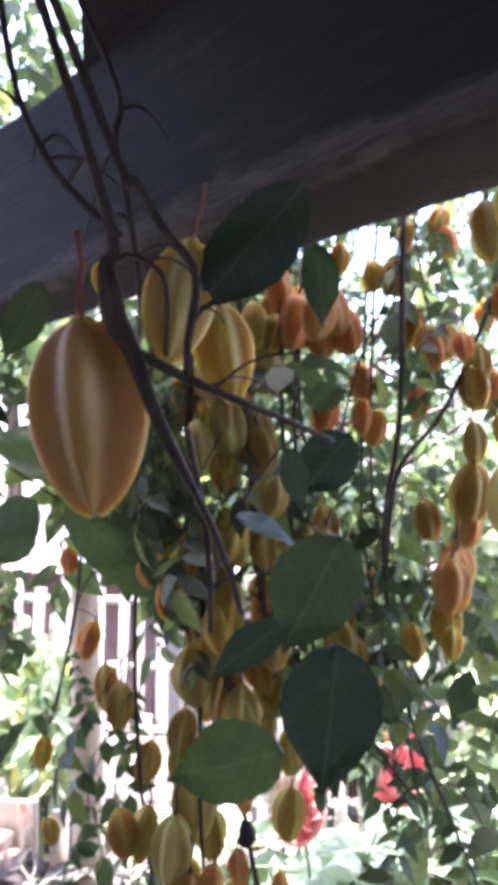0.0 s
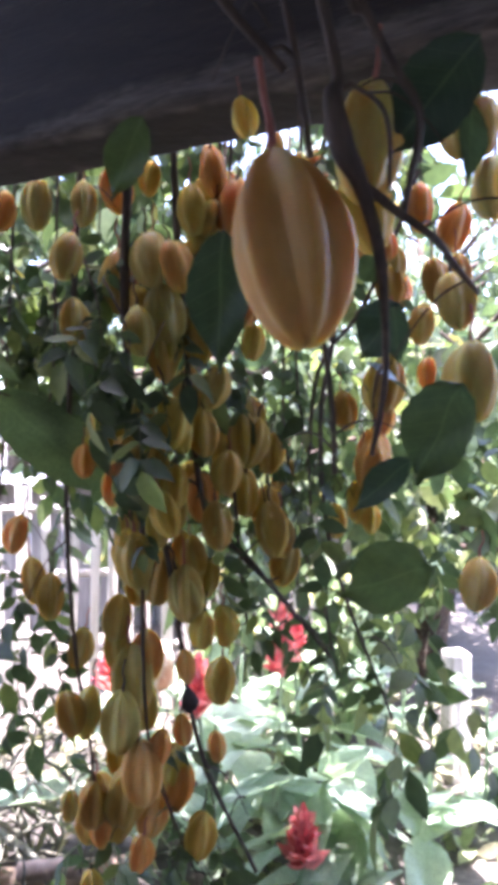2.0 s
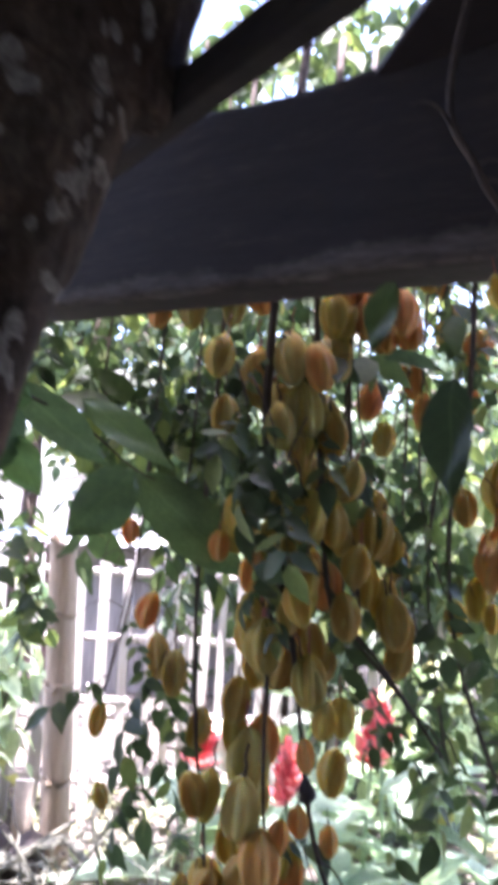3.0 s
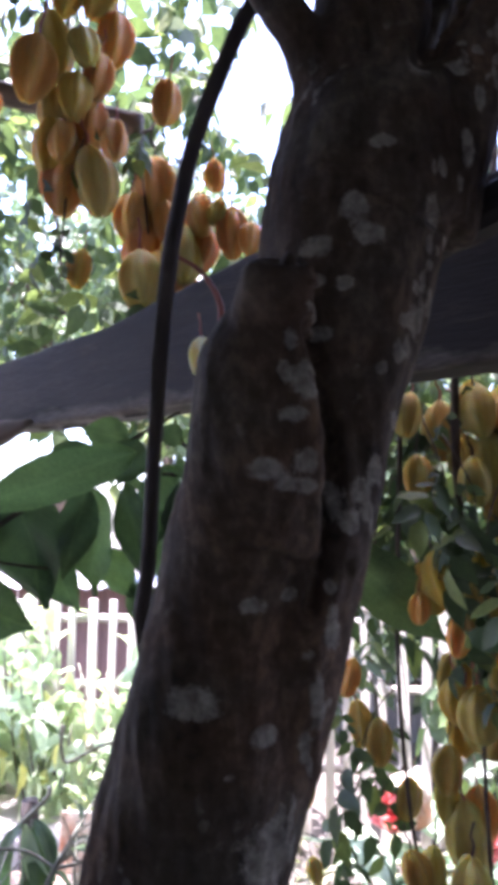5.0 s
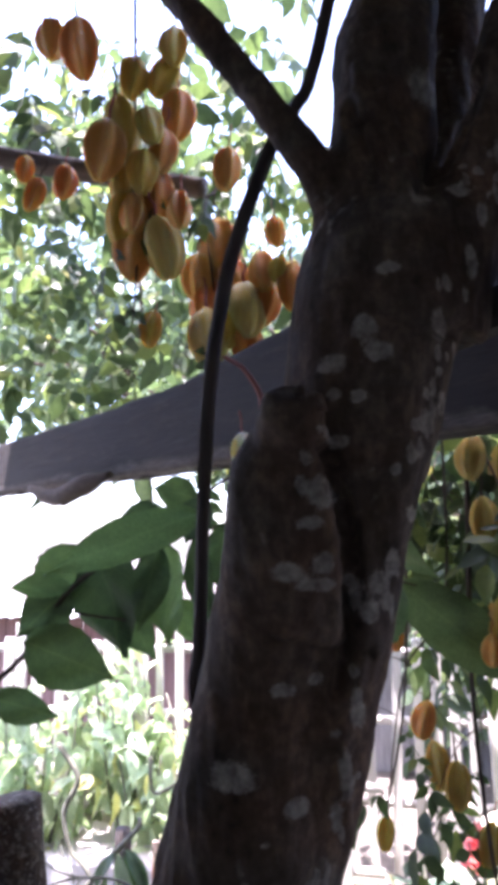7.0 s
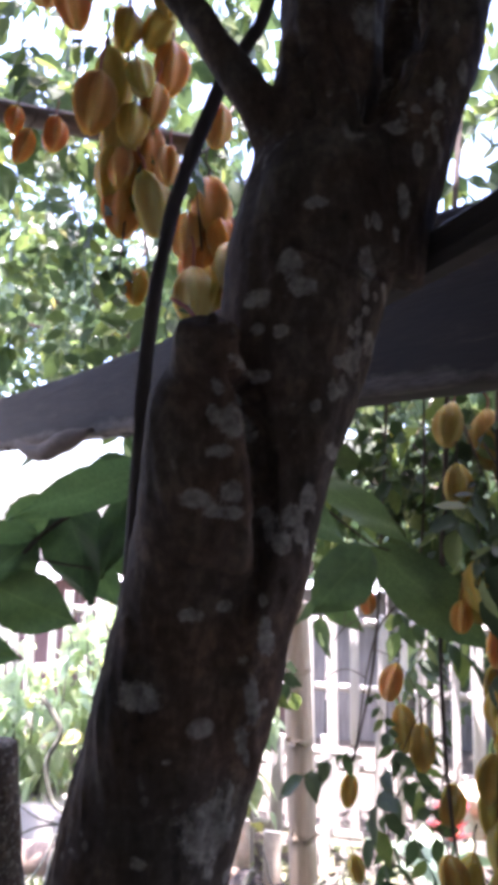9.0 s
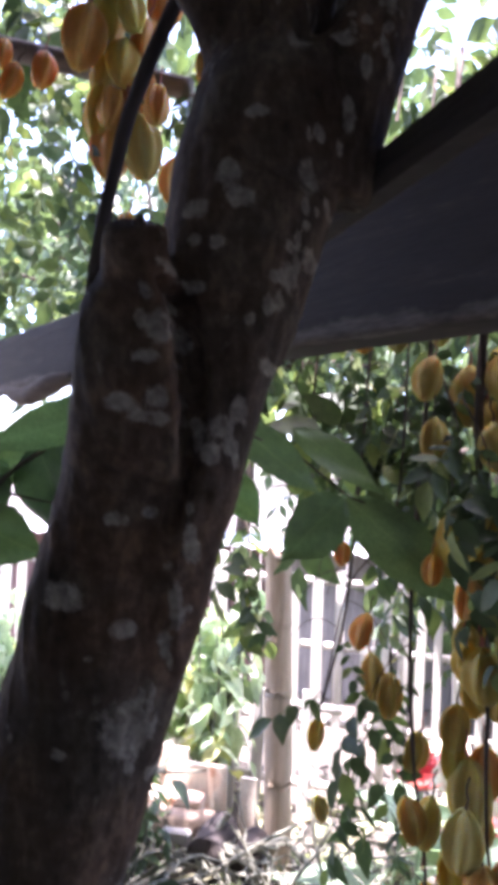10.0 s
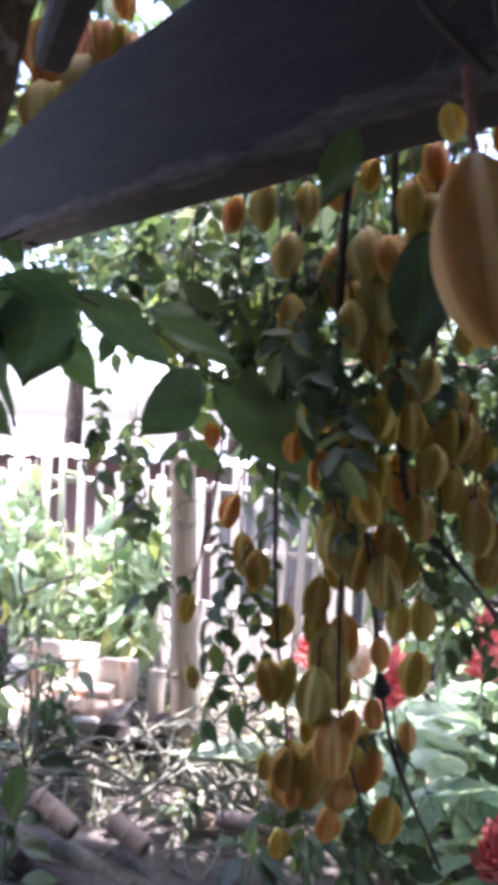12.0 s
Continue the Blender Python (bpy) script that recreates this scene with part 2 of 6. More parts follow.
def bark_material():
    mat, nt = material("lichen_spotted_bark")
    ridged, grain = noise_of(nt, 38.0, 8.0, 0.7, (1, 1, 0.35)), noise_of(nt, 140.0, 3.0)
    mixed = blend(nt, 0.3, ridged, grain)
    bark = ramp(nt, mixed, (0.34, (0.016, 0.0115, 0.0085)), (0.5, (0.05, 0.038, 0.0275)), (0.7, (0.135, 0.107, 0.078)))
    red = ramp(nt, noise_of(nt, 9.0, 3.0, 0.55, (1, 1, 2)), (0.4, (0.92, 0.95, 0.95)), (0.66, (1.18, 0.93, 0.78)))
    bark = blend(nt, 1.0, bark, red, "MULTIPLY")
    # pale lichen: rounded blotches of uneven size
    co = nt.nodes.new("ShaderNodeTexCoord")
    warp = nt.nodes.new("ShaderNodeMixRGB")
    warp.blend_type, warp.inputs[0].default_value = "ADD", 0.03
    wob = node(nt, "ShaderNodeTexNoise", Scale=35.0, Detail=4.0)
    nt.links.new(co.outputs["Object"], wob.inputs["Vector"])
    nt.links.new(co.outputs["Object"], warp.inputs[1])
    nt.links.new(wob.outputs["Color"], warp.inputs[2])
    grown = nt.nodes.new("ShaderNodeAttribute")
    grown.attribute_name = "lichen"
    ragged = calc(nt, "ADD", grown.outputs["Fac"], calc(nt, "MULTIPLY", calc(nt, "SUBTRACT", noise_of(nt, 75.0, 6.0, 0.75), 0.5), 2.1))
    mask = ramp(nt, ragged, (0.02, (0, 0, 0)), (0.3, (0.9, 0.9, 0.9)))
    small = node(nt, "ShaderNodeTexVoronoi", Scale=95.0, Randomness=1.0)
    nt.links.new(warp.outputs[0], small.inputs["Vector"])
    dots = ramp(nt, small.outputs["Distance"], (0.3, (1, 1, 1)), (0.42, (0, 0, 0)))
    where = ramp(nt, noise_of(nt, 21.0, 3.0), (0.6, (0, 0, 0)), (0.68, (0.7, 0.7, 0.7)))
    mask = blend(nt, 1.0, mask, blend(nt, 1.0, dots, where, "MULTIPLY"), "LIGHTEN")
    speck = ramp(nt, noise_of(nt, 160.0, 5.0, 0.75), (0.36, (0.5, 0.5, 0.5)), (0.56, (1, 1, 1)))
    mask = blend(nt, 1.0, mask, speck, "MULTIPLY")
    lichen = ramp(nt, grain, (0.3, (0.12, 0.107, 0.086)), (0.7, (0.28, 0.255, 0.21)))
    p = node(nt, "ShaderNodeBsdfPrincipled", Roughness=0.9)
    p.inputs["Specular IOR Level"].default_value = 0.2
    nt.links.new(blend(nt, mask, bark, lichen), p.inputs["Base Color"])
    nt.links.new(bump_of(nt, blend(nt, 0.2, mixed, mask), 0.7, 0.006), p.inputs["Normal"])
    finish(nt, p.outputs[0])
    return mat


BARK = bark_material()


# ---- mesh helpers ----
def mesh_of(name, verts, faces, mat, smooth=True):
    me = bpy.data.meshes.new(name)
    me.from_pydata([tuple(v) for v in np.asarray(verts, float)], [], [tuple(int(i) for i in f) for f in faces])
    me.materials.append(mat)
    if smooth:
        me.polygons.foreach_set("use_smooth", [True] * len(me.polygons))
    me.update()
    return me


def part(name, me, parent, label="", at=None, kind=""):
    ob = new(name, me)
    ob.parent = parent
    if at is not None:
        ob.matrix_local = at
    return tagged(ob, label, kind=kind)


def thing(name, label, category, at=None, me=None, group="", kind=""):
    ob = new(name, me)
    if at is not None:
        ob.matrix_world = at
    return tagged(ob, label, category, group, kind)


def smooth_line(points, steps=6):
    """Catmull-Rom through the points."""
    p = [np.array(q, float) for q in points]
    p = [2 * p[0] - p[1], *p, 2 * p[-1] - p[-2]]
    out = []
    for a, b, c, d in zip(p, p[1:], p[2:], p[3:]):
        for i in range(steps):
            t = i / steps
            out.append(0.5 * (2 * b + (c - a) * t + (2 * a - 5 * b + 4 * c - d) * t * t + (3 * b - a - 3 * c + d) * t ** 3))
    out.append(p[-2])
    return out


def tube(points, radii, sides=8, steps=5, rough=0.0, seed=0.0):
    """Verts and faces of a closed limb along points; radii at its two ends or at each point."""
    line = smooth_line(points, steps)
    at = np.linspace(0, len(radii) - 1, len(line))
    rad = np.interp(at, range(len(radii)), radii)
    verts, faces = [], []
    side = None
    for i, (q, r) in enumerate(zip(line, rad)):
        way = line[min(i + 1, len(line) - 1)] - line[max(i - 1, 0)]
        way = way / max(np.linalg.norm(way), 1e-9)
        ref = side if side is not None else np.array([1.0, 0.13, 0.07])
        side = ref - way * (ref @ way)
        side = side / np.linalg.norm(side)
        up = np.cross(way, side)
        for k in range(sides):
            a = 2 * math.pi * k / sides
            d = math.cos(a) * side + math.sin(a) * up
            rr = r
            if rough:
                v = Vector(q * 9 + d * 0.9) + Vector((seed, 0, 0))
                rr = r * (1 + rough * noise.noise(v) + 0.5 * rough * noise.noise(v * 3.1))
            verts.append(q + d * rr)
    for i in range(len(line) - 1):
        for k in range(sides):
            a, b = i * sides + k, i * sides + (k + 1) % sides
            faces.append((a, b, b + sides, a + sides))
    faces.append(tuple(range(sides))[::-1])
    faces.append(tuple(range((len(line) - 1) * sides, len(line) * sides)))
    return np.array(verts), faces


def joined(pieces):
    verts, faces, n = [], [], 0
    for v, f in pieces:
        verts.append(v)
        faces += [tuple(i + n for i in q) for q in f]
        n += len(v)
    return np.concatenate(verts), faces


def box(lo, hi, bevel=0.004):
    """Verts and faces of a box with chamfered edges."""
    bm = bmesh.new()
    bmesh.ops.create_cube(bm, size=1)
    for v in bm.verts:
        v.co = Vector(lo) + Vector((v.co.x + 0.5, v.co.y + 0.5, v.co.z + 0.5)) * (Vector(hi) - Vector(lo))
    bmesh.ops.bevel(bm, geom=bm.edges[:], offset=bevel, segments=1, affect="EDGES")
    bm.verts.index_update()
    out = np.array([v.co[:] for v in bm.verts]), [tuple(v.index for v in f.verts) for f in bm.faces]
    bm.free()
    return out


def leaf_shape(length, width, n=6, fold=0.25, curl=0.25, tip=1.0, cross=2):
    """A leaf along +y from its stalk, folded on its midrib and curling down."""
    verts, faces = [], []
    for i in range(n + 1):
        t = i / n
        w = width / 2 * max(math.sin(math.pi * t ** 0.86), 0.0) ** (0.62 + 0.95 * tip * t * t)
        w = max(w, width * 0.01)
        z = -curl * length * t * t
        for j in range(-cross, cross + 1):
            s = j / cross
            verts.append((s * w * (1 + 0.03 * math.sin(40 * t)), length * t, z + abs(s) * w * fold + 0.05 * width * math.sin(9 * t + j)))
    row = 2 * cross + 1
    for i in range(n):
        for j in range(row - 1):
            a = i * row + j
            faces.append((a, a + 1, a + row + 1, a + row))
    return np.array(verts), faces


def moved(shape, m):
    v, f = shape
    m = np.array(m)
    return v @ m[:3, :3].T + m[:3, 3], f


def scatter(shape, mats):
    """Many copies of a small shape in one set of verts and faces; mats: N x 4 x 4."""
    v, f = shape
    mats = np.asarray(mats)
    all_v = np.einsum("nij,kj->nki", mats[:, :3, :3], v) + mats[:, None, :3, 3]
    k, fa = len(v), np.array(f)
    all_f = (fa[None] + (np.arange(len(mats)) * k)[:, None, None]).reshape(-1, fa.shape[1])
    return all_v.reshape(-1, 3), all_f


def turn_matrices(rng, places, sizes, droop=0.5):
    """Random leaf poses at places: any heading, tips hanging by about droop."""
    n = len(places)
    head, pitch, roll = rng.uniform(0, 6.283, n), -droop + rng.normal(0, 0.45, n), rng.normal(0, 0.6, n)
    ch, sh, cp, sp, cr, sr = np.cos(head), np.sin(head), np.cos(pitch), np.sin(pitch), np.cos(roll), np.sin(roll)
    z = np.zeros(n)
    o = np.ones(n)
    rz = np.stack([np.stack([ch, -sh, z], 1), np.stack([sh, ch, z], 1), np.stack([z, z, o], 1)], 1)
    rx = np.stack([np.stack([o, z, z], 1), np.stack([z, cp, -sp], 1), np.stack([z, sp, cp], 1)], 1)
    ry = np.stack([np.stack([cr, z, sr], 1), np.stack([z, o, z], 1), np.stack([-sr, z, cr], 1)], 1)
    m = np.zeros((n, 4, 4))
    m[:, :3, :3] = (rz @ rx @ ry) * np.asarray(sizes)[:, None, None]
    m[:, :3, 3] = places
    m[:, 3, 3] = 1
    return m


def fast_mesh(name, verts, faces, mat):
    me = bpy.data.meshes.new(name)
    faces = np.asarray(faces)
    me.vertices.add(len(verts))
    me.vertices.foreach_set("co", np.asarray(verts, np.float32).ravel())
    me.loops.add(faces.size)
    me.loops.foreach_set("vertex_index", faces.astype(np.int32).ravel())
    me.polygons.add(len(faces))
    me.polygons.foreach_set("loop_start", np.arange(0, faces.size, faces.shape[1], dtype=np.int32))
    me.update(calc_edges=True)
    me.polygons.foreach_set("use_smooth", [True] * len(faces))
    me.materials.append(mat)
    me.validate()
    return me


# ---- ground, and unseen walls and ceiling added to shape the light ----
def ground_mesh():
    n, verts, faces = 120, [], []
    for i in range(n + 1):
        for j in range(n + 1):
            u, v = 2 * i / n - 1, 2 * j / n - 1
            x, y = 3 * u + 77 * u ** 5, 1.8 + 3 * v + 75 * v ** 5
            near = math.exp(-(x * x + (y - 1.8) ** 2) / 30)
            verts.append((x, y, 0.16 + 0.05 * near * noise.noise(Vector((x * 1.3, y * 1.3, 0))) + 0.015 * near * noise.noise(Vector((x * 6, y * 6, 2)))))
    for i in range(n):
        for j in range(n):
            a = i * (n + 1) + j
            faces.append((a, a + n + 1, a + n + 2, a + 1))
    return mesh_of("ground", verts, faces, SOIL)


thing("ground", "bare dry soil strewn with litter", "ground", me=ground_mesh(), kind="structure")
thing("wall_behind", "unseen plain pale grey wall added behind to close the place", "wall", me=mesh_of("wall_behind", *box((-3.2, -1.35, 0.0), (3.0, -1.2, 3.0)), PLASTER, False), kind="structure")
# Added ceiling blocks sky and sun; its raised box shades the beam's far end.
thing("ceiling", "unseen dark ceiling added to shade the trunk and bunch", "ceiling", me=mesh_of("ceiling", *joined([box((-3.2, -1.35, 3.004), (3.0, 1.2, 3.08)), box((-3.2, 1.0, 3.084), (-0.95, 1.29, 3.6))]), BEAM_WOOD, False), kind="structure")
# Side walls stand out of view, only to block skylight from the sides.
thing("wall_west", "unseen plain grey wall added to cut side light", "wall", me=mesh_of("wall_west", *box((-2.4, -1.196, 0.0), (-2.28, 0.9, 3.0)), PLASTER, False), kind="structure")
thing("wall_east", "unseen plain grey wall added to cut side light", "wall", me=mesh_of("wall_east", *box((2.0, -1.196, 0.0), (2.12, 0.9, 3.0)), PLASTER, False), kind="structure")


# ---- the timber beam ----
def beam_thing():
    beam = thing("timber_beam", "thick dark weathered timber beam under the canopy", "beam")
    rows, worn, xs = [], [], np.linspace(0.5, -1.75, 110)
    for x in xs:
        h = float(np.interp(x, [-1.75, -1.3, -0.7, -0.45, -0.3, -0.15, 0.5], [0.132, 0.14, 0.15, 0.195, 0.203, 0.197, 0.2]))
        fb, bb = np.array([x, 0.509 - 0.803 * x, 1.731 - 0.022 * x]), np.array([x + 0.05, 0.627 - 0.736 * (x + 0.05), 1.734 - 0.01 * x])
        up = np.array([0, 0, h])
        corners = [fb, bb, bb + up, fb + up]
        for i, c in enumerate(corners):
            before, after = corners[i - 1] - c, corners[(i + 1) % 4] - c
            before, after = before / np.linalg.norm(before), after / np.linalg.norm(after)
            for q, w in ((c + before * 0.034, 0), (c + before * 0.009, 1), (c + (before + after) * 0.0022, 1), (c + after * 0.009, 0.8), (c + after * 0.03, 0)):
                v = Vector(q * 4)
                chip = 0.003 * w * max(0.0, noise.noise(Vector(q * 26)))
                rows.append(q + (before + after) * chip + 0.006 * np.array([noise.noise(v), noise.noise(v + Vector((5, 0, 0))), noise.noise(v + Vector((0, 7, 0)))])
                            + np.array([0, 0, 0.0014 * noise.noise(Vector((q[0] * 6, 0, q[2] * 90)))]))
                worn.append(w if i == 0 else 0.35 * w)
    ring, faces = 20, []
    for i in range(len(xs) - 1):
        for k in range(ring):
            a, b = i * ring + k, i * ring + (k + 1) % ring
            faces.append((a, a + ring, b + ring, b))
    faces += [tuple(range(ring)), tuple(range((len(xs) - 1) * ring, len(xs) * ring))[::-1]]
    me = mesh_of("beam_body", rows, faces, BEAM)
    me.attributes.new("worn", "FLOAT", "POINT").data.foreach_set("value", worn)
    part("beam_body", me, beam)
    # a split sliver hanging below the far end
    v, f = tube([(-0.86, 1.16, 1.752), (-0.93, 1.21, 1.738), (-1.0, 1.262, 1.722), (-1.07, 1.32, 1.726), (-1.16, 1.4, 1.75)], [0.006, 0.02, 0.024, 0.02, 0.008], 10, 5, 0.35, 4.0)
    part("split_sliver", mesh_of("split_sliver", v, f, POLE_WOOD), beam, "split grey sliver of the beam")
    return beam


beam_thing()

def timber(a, b, wide, high):
    """A sawn timber from a to b with worn edges."""
    v, f = box((-wide / 2, 0, -high / 2), (wide / 2, 1, high / 2), 0.006)
    a, b = Vector(a), Vector(b)
    way = (b - a).normalized()
    side = way.cross(Vector((0, 0, 1))).normalized()
    m = Matrix.Translation(a) @ Matrix((side, way, side.cross(way))).transposed().to_4x4()
    return moved((v * (1, (b - a).length, 1), f), m)


rafter = thing("timber_rafter", "dark sawn timber joist running from the beam past the trunk", "rafter")
part("rafter_body", mesh_of("rafter_body", *timber((-0.345, 0.53, 1.768), (0.194, -0.3, 1.768), 0.027, 0.028), BEAM_WOOD, False), rafter)

def leaning_board(foot, end, top, thick):
    """A board standing on the edge from foot to end and leaning over to top."""
    foot, along, up = np.array(foot), np.array(end) - foot, np.array(top) - foot
    out = np.cross(along, up)
    out /= np.linalg.norm(out)
    v, f = box((0, 0, 0), (1, thick, 1), 0.003)
    v = np.array(v)
    return foot + v[:, :1] * along + v[:, 2:] * up - v[:, 1:2] * out, f


eave = thing("eave_board", "dark weathered eave board leaning out over the beam", "board")
part("board_body", mesh_of("board_body", *leaning_board((-0.095, 0.585, 1.918), (0.5, 0.106, 1.905), (-0.045, 0.41, 1.96), 0.016), BEAM, False), eave)

pole = thing("wooden_pole", "grey brown wooden pole across the canopy", "pole")
part("pole_body", mesh_of("pole_body", *tube([(-2.3, 1.285, 2.87), (-1.185, 1.28, 2.527), (-0.8, 1.28, 2.415), (-0.7, 1.28, 2.388)], [0.028, 0.025, 0.023], 8, 5, 0.12), POLE_WOOD), pole)

# ---- the star fruit tree ----
tree = thing("star_fruit_tree", "leaning star fruit tree with lichen-spotted dark bark", "tree")
def fused(pieces, voxel, rounds):
    """A mesh of overlapping limbs grown together into one skin."""
    ob = bpy.data.objects.new("fused", mesh_of("fused", *joined(pieces), BARK))
    bpy.context.scene.collection.objects.link(ob)
    m = ob.modifiers.new("skin", "REMESH")
    m.mode, m.voxel_size, m.use_smooth_shade = "VOXEL", voxel, True
    m = ob.modifiers.new("soften", "SMOOTH")
    m.factor, m.iterations = 0.5, rounds
    bpy.context.view_layer.update()
    me = bpy.data.meshes.new_from_object(ob.evaluated_get(bpy.context.evaluated_depsgraph_get()))
    bpy.data.objects.remove(ob)
    # knots, ridges and fissures of the bark
    co = np.zeros(len(me.vertices) * 3)
    me.vertices.foreach_get("co", co)
    no = np.zeros(len(me.vertices) * 3)
    me.vertices.foreach_get("normal", no)
    co, no = co.reshape(-1, 3), no.reshape(-1, 3)
    for k in range(len(co)):
        x, y, z = co[k]
        w = Vector((x * 55 + z * 6, y * 55, z * 13))
        ridge = 1 - abs(noise.noise(w)) * 2
        co[k] += no[k] * (0.0016 * ridge + 0.0022 * noise.noise(Vector((x * 24, y * 24, z * 16))) + 0.0009 * noise.noise(w * 3.3))
    me.vertices.foreach_set("co", co.ravel())
    me.materials.clear()
    me.materials.append(BARK)
    me.update()
    return me


trunk_limbs = [
    tube([(-0.69, 0.33, 0.1), (-0.63, 0.34, 0.6), (-0.528, 0.365, 1.05), (-0.451, 0.382, 1.36), (-0.44, 0.385, 1.415), (-0.426, 0.386, 1.48), (-0.4, 0.394, 1.56), (-0.382, 0.396, 1.62), (-0.366, 0.391, 1.67), (-0.355, 0.388, 1.72), (-0.347, 0.388, 1.76), (-0.336, 0.39, 1.8), (-0.325, 0.4, 1.84)],
         [0.08, 0.064, 0.058, 0.055, 0.055, 0.052, 0.047, 0.045, 0.049, 0.053, 0.055, 0.055, 0.048], 26, 10, 0.05),
    # the two folds beside the long fissure
    tube([(-0.322, 0.4, 1.8), (-0.341, 0.378, 1.7), (-0.356, 0.372, 1.62), (-0.37, 0.37, 1.56), (-0.385, 0.372, 1.5), (-0.41, 0.378, 1.4), (-0.45, 0.375, 1.25)], [0.03, 0.029, 0.026, 0.027, 0.027, 0.027, 0.02], 16, 8, 0.08, 3.0),
    tube([(-0.398, 0.345, 1.69), (-0.403, 0.331, 1.655), (-0.405, 0.338, 1.6), (-0.416, 0.36, 1.555), (-0.427, 0.368, 1.5), (-0.434, 0.37, 1.45), (-0.446, 0.378, 1.4), (-0.462, 0.38, 1.3)], [0.014, 0.031, 0.036, 0.04, 0.044, 0.046, 0.046, 0.044], 18, 8, 0.06, 5.0),
    # knob of the old cut branch
    tube([(-0.416, 0.378, 1.59), (-0.412, 0.356, 1.63), (-0.4, 0.33, 1.658), (-0.396, 0.312, 1.675), (-0.393, 0.298, 1.688), (-0.392, 0.294, 1.694)], [0.034, 0.03, 0.022, 0.019, 0.0172, 0.014], 18, 7, 0.2, 3.0),
    # the fork
    tube([(-0.35, 0.39, 1.76), (-0.348, 0.388, 1.82), (-0.341, 0.386, 1.87), (-0.334, 0.386, 1.92), (-0.331, 0.388, 1.96), (-0.32, 0.42, 2.04), (-0.33, 0.5, 2.25), (-0.36, 0.6, 2.5)], [0.044, 0.04, 0.034, 0.034, 0.035, 0.031, 0.022, 0.014], 18, 8, 0.1, 2.0),
    tube([(-0.316, 0.395, 1.76), (-0.292, 0.39, 1.82), (-0.274, 0.388, 1.86), (-0.259, 0.388, 1.9), (-0.246, 0.392, 1.95), (-0.218, 0.43, 2.04), (-0.15, 0.5, 2.2), (-0.08, 0.62, 2.6)], [0.044, 0.034, 0.027, 0.0225, 0.0215, 0.022, 0.022, 0.018], 16, 8, 0.1, 4.0),
    tube([(-0.316, 0.43, 1.79), (-0.302, 0.447, 1.88), (-0.288, 0.465, 1.96), (-0.272, 0.485, 2.04), (-0.24, 0.56, 2.3)], [0.03, 0.026, 0.027, 0.028, 0.026], 14, 7, 0.1, 6.0),
    tube([(-0.35, 0.39, 1.81), (-0.37, 0.37, 1.845), (-0.383, 0.362, 1.867), (-0.402, 0.36, 1.895), (-0.425, 0.36, 1.931), (-0.475, 0.37, 2.01), (-0.62, 0.52, 2.3)], [0.024, 0.016, 0.0125, 0.0118, 0.0115, 0.011, 0.009], 12, 8, 0.06, 7.0),
    # folded bark below the fork
    tube([(-0.352, 0.352, 1.93), (-0.345, 0.35, 1.89), (-0.334, 0.35, 1.85), (-0.326, 0.352, 1.82)], [0.004, 0.006, 0.006, 0.003], 8, 6, 0.3, 9.0),
    tube([(-0.338, 0.352, 1.92), (-0.33, 0.349, 1.885), (-0.318, 0.35, 1.85)], [0.003, 0.005, 0.003], 8, 6, 0.3, 12.0),
]
# lichen patches on the trunk: place across and up, half width, half height
LICHEN_LARGE = [
    (-0.308, 1.744, 0.0054, 0.0096), (-0.353, 1.739, 0.0103, 0.0085), (-0.345, 1.725, 0.0095, 0.0076), (-0.375, 1.720, 0.0100, 0.0077), (-0.318, 1.684, 0.0053, 0.0097),
    (-0.371, 1.673, 0.0086, 0.0048), (-0.379, 1.641, 0.0072, 0.0102), (-0.384, 1.624, 0.0087, 0.0051), (-0.380, 1.602, 0.0071, 0.0065), (-0.398, 1.597, 0.0109, 0.0060),
    (-0.383, 1.591, 0.0118, 0.0048), (-0.352, 1.591, 0.0060, 0.0088), (-0.366, 1.519, 0.0047, 0.0144), (-0.374, 1.483, 0.0048, 0.0163), (-0.381, 1.459, 0.0042, 0.0111),
    (-0.402, 1.468, 0.0074, 0.0069), (-0.436, 1.486, 0.0146, 0.0091), (-0.400, 1.406, 0.0150, 0.0199), (-0.316, 1.823, 0.0088, 0.0092), (-0.305, 1.914, 0.0130, 0.0136),
    (-0.263, 1.860, 0.0042, 0.0110), (-0.286, 1.787, 0.0042, 0.0143)]
LICHEN_SMALL = [
    (-0.373, 1.701, 0.0047, 0.0045), (-0.358, 1.699, 0.0050, 0.0045), (-0.328, 1.666, 0.0042, 0.0084), (-0.308, 1.699, 0.0042, 0.0079), (-0.386, 1.658, 0.0042, 0.0055),
    (-0.389, 1.644, 0.0042, 0.0062), (-0.365, 1.584, 0.0042, 0.0132), (-0.367, 1.540, 0.0042, 0.0045), (-0.388, 1.537, 0.0049, 0.0045), (-0.406, 1.533, 0.0077, 0.0047),
    (-0.433, 1.394, 0.0056, 0.0045), (-0.337, 1.775, 0.0090, 0.0045), (-0.357, 1.573, 0.0049, 0.0074), (-0.342, 1.601, 0.0042, 0.0092), (-0.347, 1.580, 0.0042, 0.0075),
    (-0.330, 1.630, 0.0042, 0.0062), (-0.277, 1.818, 0.0042, 0.0087), (-0.248, 1.875, 0.0042, 0.0085), (-0.291, 1.832, 0.0084, 0.0045), (-0.325, 1.683, 0.0042, 0.0046),
    (-0.338, 1.655, 0.0042, 0.0045), (-0.379, 1.506, 0.0042, 0.0045)]
trunk_mesh = fused(trunk_limbs, 0.0033, 6)


